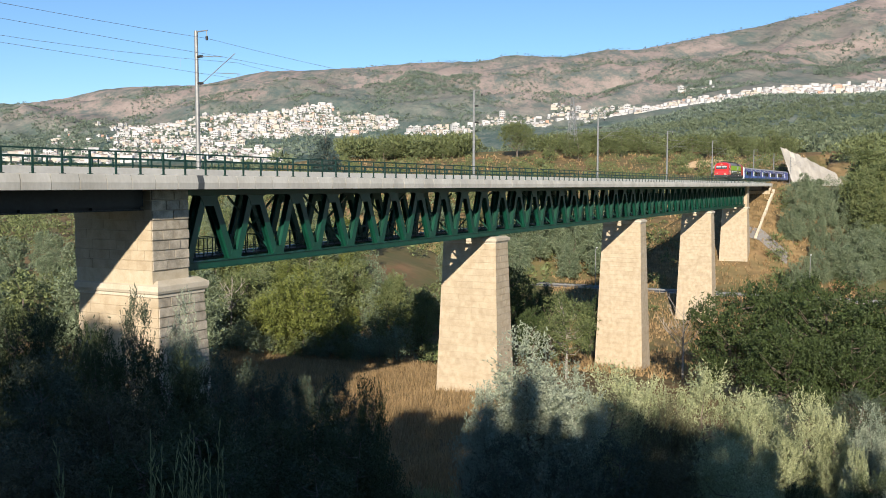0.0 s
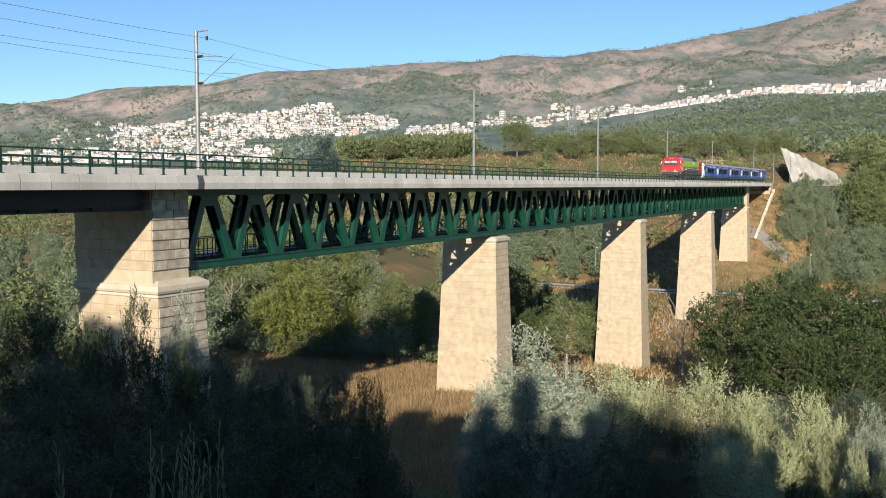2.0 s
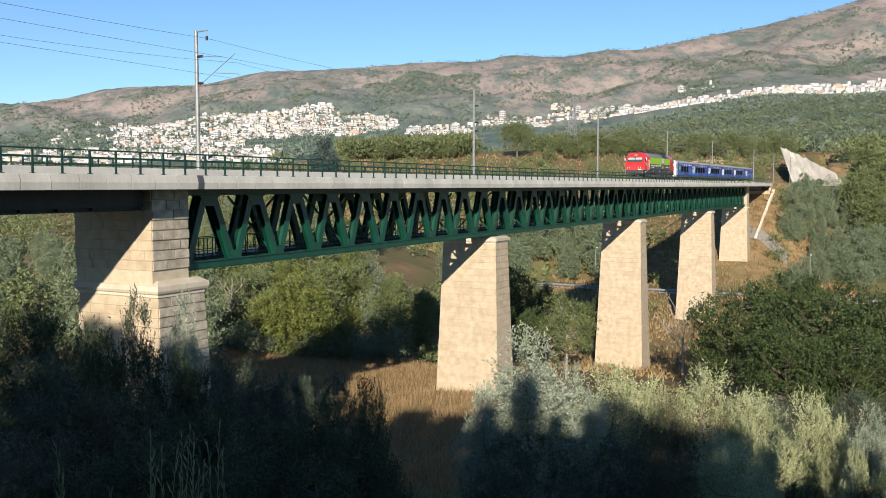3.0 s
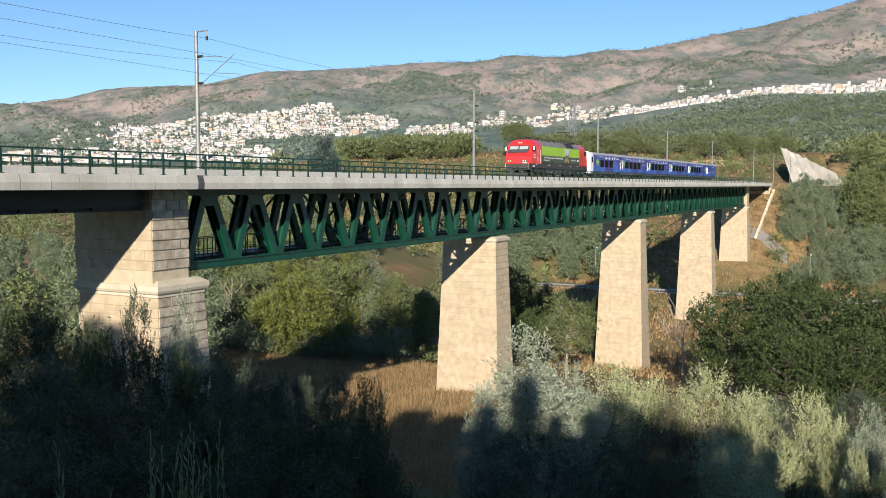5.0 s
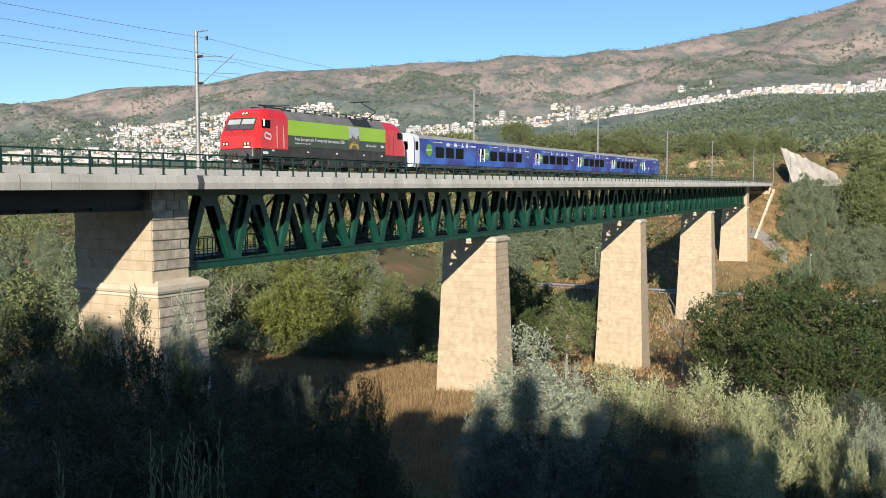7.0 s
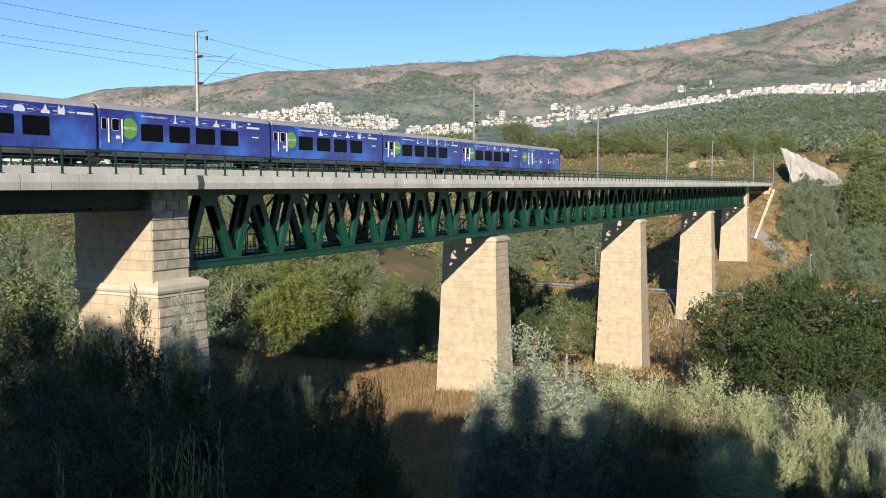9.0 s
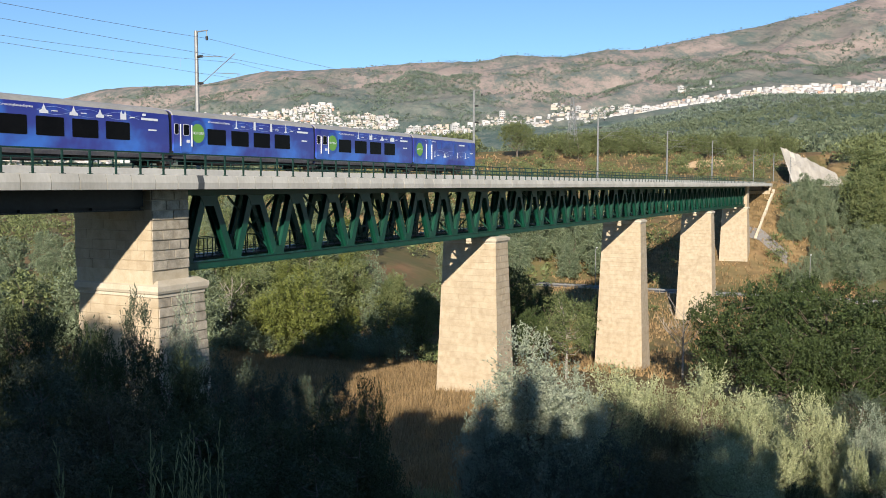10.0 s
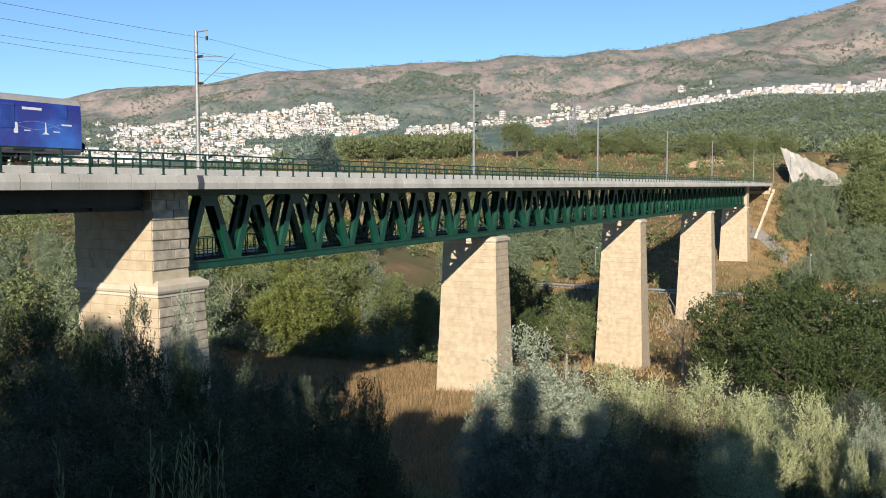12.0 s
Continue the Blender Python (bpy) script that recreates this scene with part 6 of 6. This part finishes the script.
        for f in ((4, 5, 9, 8), (5, 6, 9), (6, 7, 8, 9), (7, 4, 8)):
            fs.append([o + i for i in f]), ms.append(4)
    me = bpy.data.meshes.new("far_houses")
    me.from_pydata(vs, [], fs)
    for mt in (*walls, tile):
        me.materials.append(mt)
    me.polygons.foreach_set("material_index", ms)
    tagged(new("far_houses", me), "dense white and cream town houses with terracotta roofs", "houses", kind="stuff")


build_town()


# ---- small things ----
def build_lamp_posts():
    lamp = thing("street_lamp", "slender grey street lamp beside the valley road", "street lamp", "road lamps", m=pose(191.0, -19.0, -2.9))
    part("post", tube((0, 0, -0.5), (0, 0, 9), 0.09, 0.06), GALV, lamp)
    bm = bmesh.new()
    put_tube(bm, (0, 0, 8.9), (0.9, 0, 9.15), 0.04)
    part("arm", bm, GALV, lamp)
    part("lamp_head", box((0.7, -0.14, 9.08), (1.4, 0.14, 9.24), 0.04), WHITE_PAINT, lamp)
    for y in (25.0, 62.0):
        copy_thing(lamp, pose(191.0, y, -2.9))


def build_pylon():
    x, y = spot(0.142, 440)
    py = thing("lattice_pylon", "grey steel lattice pylon on the hill crest", "pylon", m=pose(x, y, land(x, y)))
    h = 26.0
    corner = [(sx, sy) for sx in (-1, 1) for sy in (-1, 1)]
    for sx, sy in corner:
        part("leg", beam((sx * 2.4, sy * 2.4, -0.5), (sx * 0.4, sy * 0.4, h), 0.22, 0.22), GALV, py)
    for k in range(8):
        z0, z1 = h * k / 8, h * (k + 1) / 8
        r0, r1 = 2.4 - 2.0 * k / 8, 2.4 - 2.0 * (k + 1) / 8
        bm = bmesh.new()
        for (ax, ay), (bx, by) in (((-1, -1), (1, -1)), ((1, -1), (1, 1)), ((1, 1), (-1, 1)), ((-1, 1), (-1, -1))):
            put_beam(bm, (ax * r0, ay * r0, z0), (bx * r1, by * r1, z1), 0.13, 0.13, (0.3, 0.2, 1))
            put_beam(bm, (bx * r0, by * r0, z0), (ax * r1, ay * r1, z1), 0.13, 0.13, (0.3, 0.2, 1))
        part("lattice", bm, GALV, py)
    for z in (19, 22, 25):
        part("cross_arm", beam((-3.2, 0, z), (3.2, 0, z), 0.2, 0.2), GALV, py)


def build_bare_tree(b, w, h, seed, mat=None):
    x, y = spot(b, w)
    rnd = random.Random(seed)
    ob = thing("bare_tree", "leafless grey tree with fine upright branches", "tree", m=pose(x, y, land(x, y) - 0.2))
    part("trunk", tube((0, 0, 0), (0.1, 0, h * 0.6), 0.16, 0.07), mat or PALE_BARK, ob)
    for k in range(26):
        z = h * rnd.uniform(0.2, 0.62)
        a = rnd.uniform(0, 6.28)
        r = rnd.uniform(0.25, 0.5) * h * 0.5
        tip = Vector((math.cos(a) * r, math.sin(a) * r, min(h, z + r * rnd.uniform(0.9, 1.6))))
        mid = Vector((0, 0, z)).lerp(tip, 0.5) + Vector((0, 0, -0.1))
        bm = bmesh.new()
        put_tube(bm, (0, 0, z), mid, 0.05, 0.035, 4)
        put_tube(bm, mid, tip, 0.035, 0.012, 4)
        for _ in range(4):
            t2 = mid.lerp(tip, rnd.random()) + Vector((rnd.uniform(-0.6, 0.6), rnd.uniform(-0.6, 0.6), rnd.uniform(0.3, 1.0)))
            put_tube(bm, mid.lerp(tip, rnd.uniform(0.1, 0.6)), t2, 0.02, 0.008, 3)
        part("branch", bm, mat or PALE_BARK, ob)


def build_reeds():
    """Tall reed stems close to the viewpoint."""
    rnd = random.Random(5)
    for b, w, n, h in ((-0.325, 12.0, 10, 3.0), (-0.27, 12.5, 9, 3.3), (-0.405, 12.0, 7, 2.7), (-0.245, 12.5, 4, 2.7)):
        x, y = spot(b, w)
        ob = thing("reed_clump", "clump of tall thin grey-green reeds", "reeds", "near reeds", m=pose(x, y, land(x, y)))
        for _ in range(n):
            st = bmesh.new()
            a = Vector((rnd.gauss(0, 0.22), rnd.gauss(0, 0.22), 0))
            tip = a + Vector((rnd.gauss(0, 0.14), rnd.gauss(0, 0.14), h * rnd.uniform(0.6, 1.05)))
            put_tube(st, a, tip, 0.013, 0.003, 4)
            for k in range(22):
                q = a.lerp(tip, 0.2 + 0.036 * k)
                d = Vector((rnd.gauss(0, 0.22), rnd.gauss(0, 0.22), 0.8)).normalized() * rnd.uniform(0.12, 0.26)
                s = d.cross(Vector((rnd.random(), rnd.random(), 0.1))).normalized() * 0.006
                st.faces.new([st.verts.new(p) for p in (q - s, q + d * 0.5 + s, q + d, q + d * 0.5 - s * 2)])
            part("stem", st, REED, ob)


def build_rock_cut():
    """The pale excavated slope behind the line beyond the bridge, highest at its near end."""
    bm = bmesh.new()
    n, m = 30, 12
    vs = []
    for i in range(n + 1):
        u = i / n
        top = 34.0 - 11.0 * u ** 1.1 + noise.noise((u * 9, 2, 1)) * 0.5
        for j in range(m + 1):
            t = j / m
            b = (0.388 - 0.017 * t) * (1 - u) + 0.443 * u
            x, y = spot(b, 318 + 14 * u + t * 14 + noise.noise((u * 14, t * 4, 8)) * 1.2)
            vs.append(bm.verts.new((x, y, 18.5 + (top - 18.5) * t + noise.noise((u * 16, t * 5, 1)) * 0.5)))
    for i in range(n):
        for j in range(m):
            a = i * (m + 1) + j
            bm.faces.new((vs[a], vs[a + m + 1], vs[a + m + 2], vs[a + 1]))
    solid("rock_cutting", bm, PALE_SOIL, "pale bare earth cutting beside the railway line", "cutting", kind="structure")


def build_drain():
    ob = thing("drain_channel", "pale concrete stepped drain down the embankment", "drain channel")
    bm = bmesh.new()
    y0 = -6.5
    for k in range(22):
        y = -4.9 + k * 0.06
        x = 241.5 - k * 0.85
        z = land(x, y)
        part("step", box((x - 0.9, y - 0.28, z - 0.8), (x + 0.02, y + 0.28, z + 0.25), 0.03), STONE_CAP, ob)
    bm.free()


def build_earth_bank():
    """A low face of bare orange earth cut into the hill behind the line."""
    bm = bmesh.new()
    n, m = 36, 4
    vs = []
    for i in range(n + 1):
        u = i / n
        high = 3.4 * math.sin(math.pi * min(1, u * 1.06 + 0.03)) ** 0.4 + noise.noise((u * 11, 4, 2)) * 0.7
        for j in range(m + 1):
            t = j / m
            x, y = spot(0.266 + 0.075 * u, 361 + 5 * t + noise.noise((u * 18, t * 3, 3)) * 1.5)
            vs.append(bm.verts.new((x, y, 27.0 + high * t + noise.noise((u * 20, t * 5, 6)) * 0.3)))
    for i in range(n):
        for j in range(m):
            a = i * (m + 1) + j
            bm.faces.new((vs[a], vs[a + m + 1], vs[a + m + 2], vs[a + 1]))
    solid("earth_bank", bm, ORANGE_SOIL, "low bank of bare pale orange earth on the hill", "earth bank", smooth=True)


def build_service_track():
    """The grey gravel track that climbs past the last pier."""
    bm = bmesh.new()
    rows = []
    for i in range(19):
        u = i / 18
        b, w = 0.338 + 0.044 * u, 216 - 7 * u
        ring = []
        for k in (-1, -0.5, 0, 0.5, 1):
            x, y = spot(b, w + 1.9 * k)
            ring.append(bm.verts.new((x, y, land(x, y) + 0.15)))
        rows.append(ring)
    for p, q in zip(rows, rows[1:]):
        for i in range(4):
            bm.faces.new((p[i], q[i], q[i + 1], p[i + 1]))
    solid("service_track", bm, BALLAST, "narrow grey gravel track below the embankment", "track", smooth=True)


ORANGE_SOIL = material("orange_cut_earth", (0.36, 0.24, 0.13), (0.52, 0.38, 0.23), 0.2, 0.95, 0, 0.4, 8)
PALE_SOIL = material("pale_cut_earth", (0.37, 0.335, 0.285), (0.48, 0.445, 0.39), 0.12, 0.95, 0, 0.25, 10)
build_lamp_posts()
build_pylon()
build_bare_tree(0.268, 122, 15, 3)
build_bare_tree(-0.236, 118, 8, 4)
build_reeds()
build_rock_cut()
build_drain()
build_earth_bank()
build_service_track()


def build_car():
    """A small white car on the valley road; x points ahead."""
    car = thing("car", "small white car driving along the valley road", "car", m=pose(194.3, -95, ROAD_Z + 0.06, 0, 0, 90))
    side = [(-2.0, 0.35), (2.0, 0.35), (2.08, 0.62), (1.95, 0.86), (1.05, 0.98), (0.35, 1.42), (-1.1, 1.46), (-1.85, 1.02), (-2.08, 0.9), (-2.1, 0.55)]
    bm = bmesh.new()
    rings = []
    for y, g in ((-0.84, 0.95), (-0.78, 1.0), (0.78, 1.0), (0.84, 0.95)):
        rings.append([bm.verts.new((x * g, y * (0.86 if z > 1.1 else 1.0), 0.35 + (z - 0.35) * g)) for x, z in side])
    n = len(side)
    for a, b in zip(rings, rings[1:]):
        for i in range(n):
            bm.faces.new((a[i], a[(i + 1) % n], b[(i + 1) % n], b[i]))
    bm.faces.new(rings[0]), bm.faces.new(rings[-1][::-1])
    part("body", bm, COACH_WHITE, car)
    for s in (-1, 1):
        bm = bmesh.new()
        bm.faces.new([bm.verts.new((x, s * y, z)) for x, y, z in ((-1.4, 0.83, 1.0), (0.75, 0.83, 1.0), (0.28, 0.735, 1.36), (-1.05, 0.735, 1.38))])
        part("side_window", bm, GLASS_DARK, car)
    bm = bmesh.new()
    bm.faces.new([bm.verts.new(p) for p in ((1.07, -0.7, 1.0), (1.07, 0.7, 1.0), (0.40, 0.62, 1.41), (0.40, -0.62, 1.41))])
    part("windscreen", bm, GLASS_DARK, car)
    for s in (-0.6, 0.6):
        part("headlight", box((1.95, s - 0.15, 0.62), (2.09, s + 0.15, 0.78), 0.02), WHITE_PAINT, car)
        part("tail_light", box((-2.1, s - 0.13, 0.7), (-2.0, s + 0.13, 0.9), 0.02), LOCO_RED, car)
    for x in (-1.25, 1.3):
        for y in (-0.76, 0.76):
            bm = bmesh.new()
            put_tube(bm, (0, -0.09, 0), (0, 0.09, 0), 0.31, sides=14)
            put_tube(bm, (0, -0.1, 0), (0, 0.1, 0), 0.19, sides=10)
            part("wheel", bm, BLACK, car, m=pose(x, y, 0.31))
    return car


CAR = build_car()


# ---- what moves ----
def motions():
    for ob, off in TRAIN:
        walk(ob, [(t, pose(c + off, 0, RAIL_Z)) for t, c in RUN])
    ts, cs = [r[0] for r in RUN], [r[1] for r in RUN]
    for ob, x, r in WHEELS:
        rows = []
        for k in range(12 * FPS + 1):
            t = k / FPS
            turn = (218.5 - float(np.interp(t, ts, cs))) / r
            rows.append((t, pose(x, 0, r, 0, -math.degrees(turn), 0)))
        walk(ob, rows)
    drive = ((0.0, -88.0), (7.2, -86.0), (8.2, -77.5), (8.6, -63.9), (9.0, -50.3), (10.0, -16.3), (10.8, 10.9), (11.4, 31.3), (12.0, 51.7))
    walk(CAR, [(t, pose(194.3, y, ROAD_Z + 0.06, 0, 0, 90)) for t, y in drive])


motions()
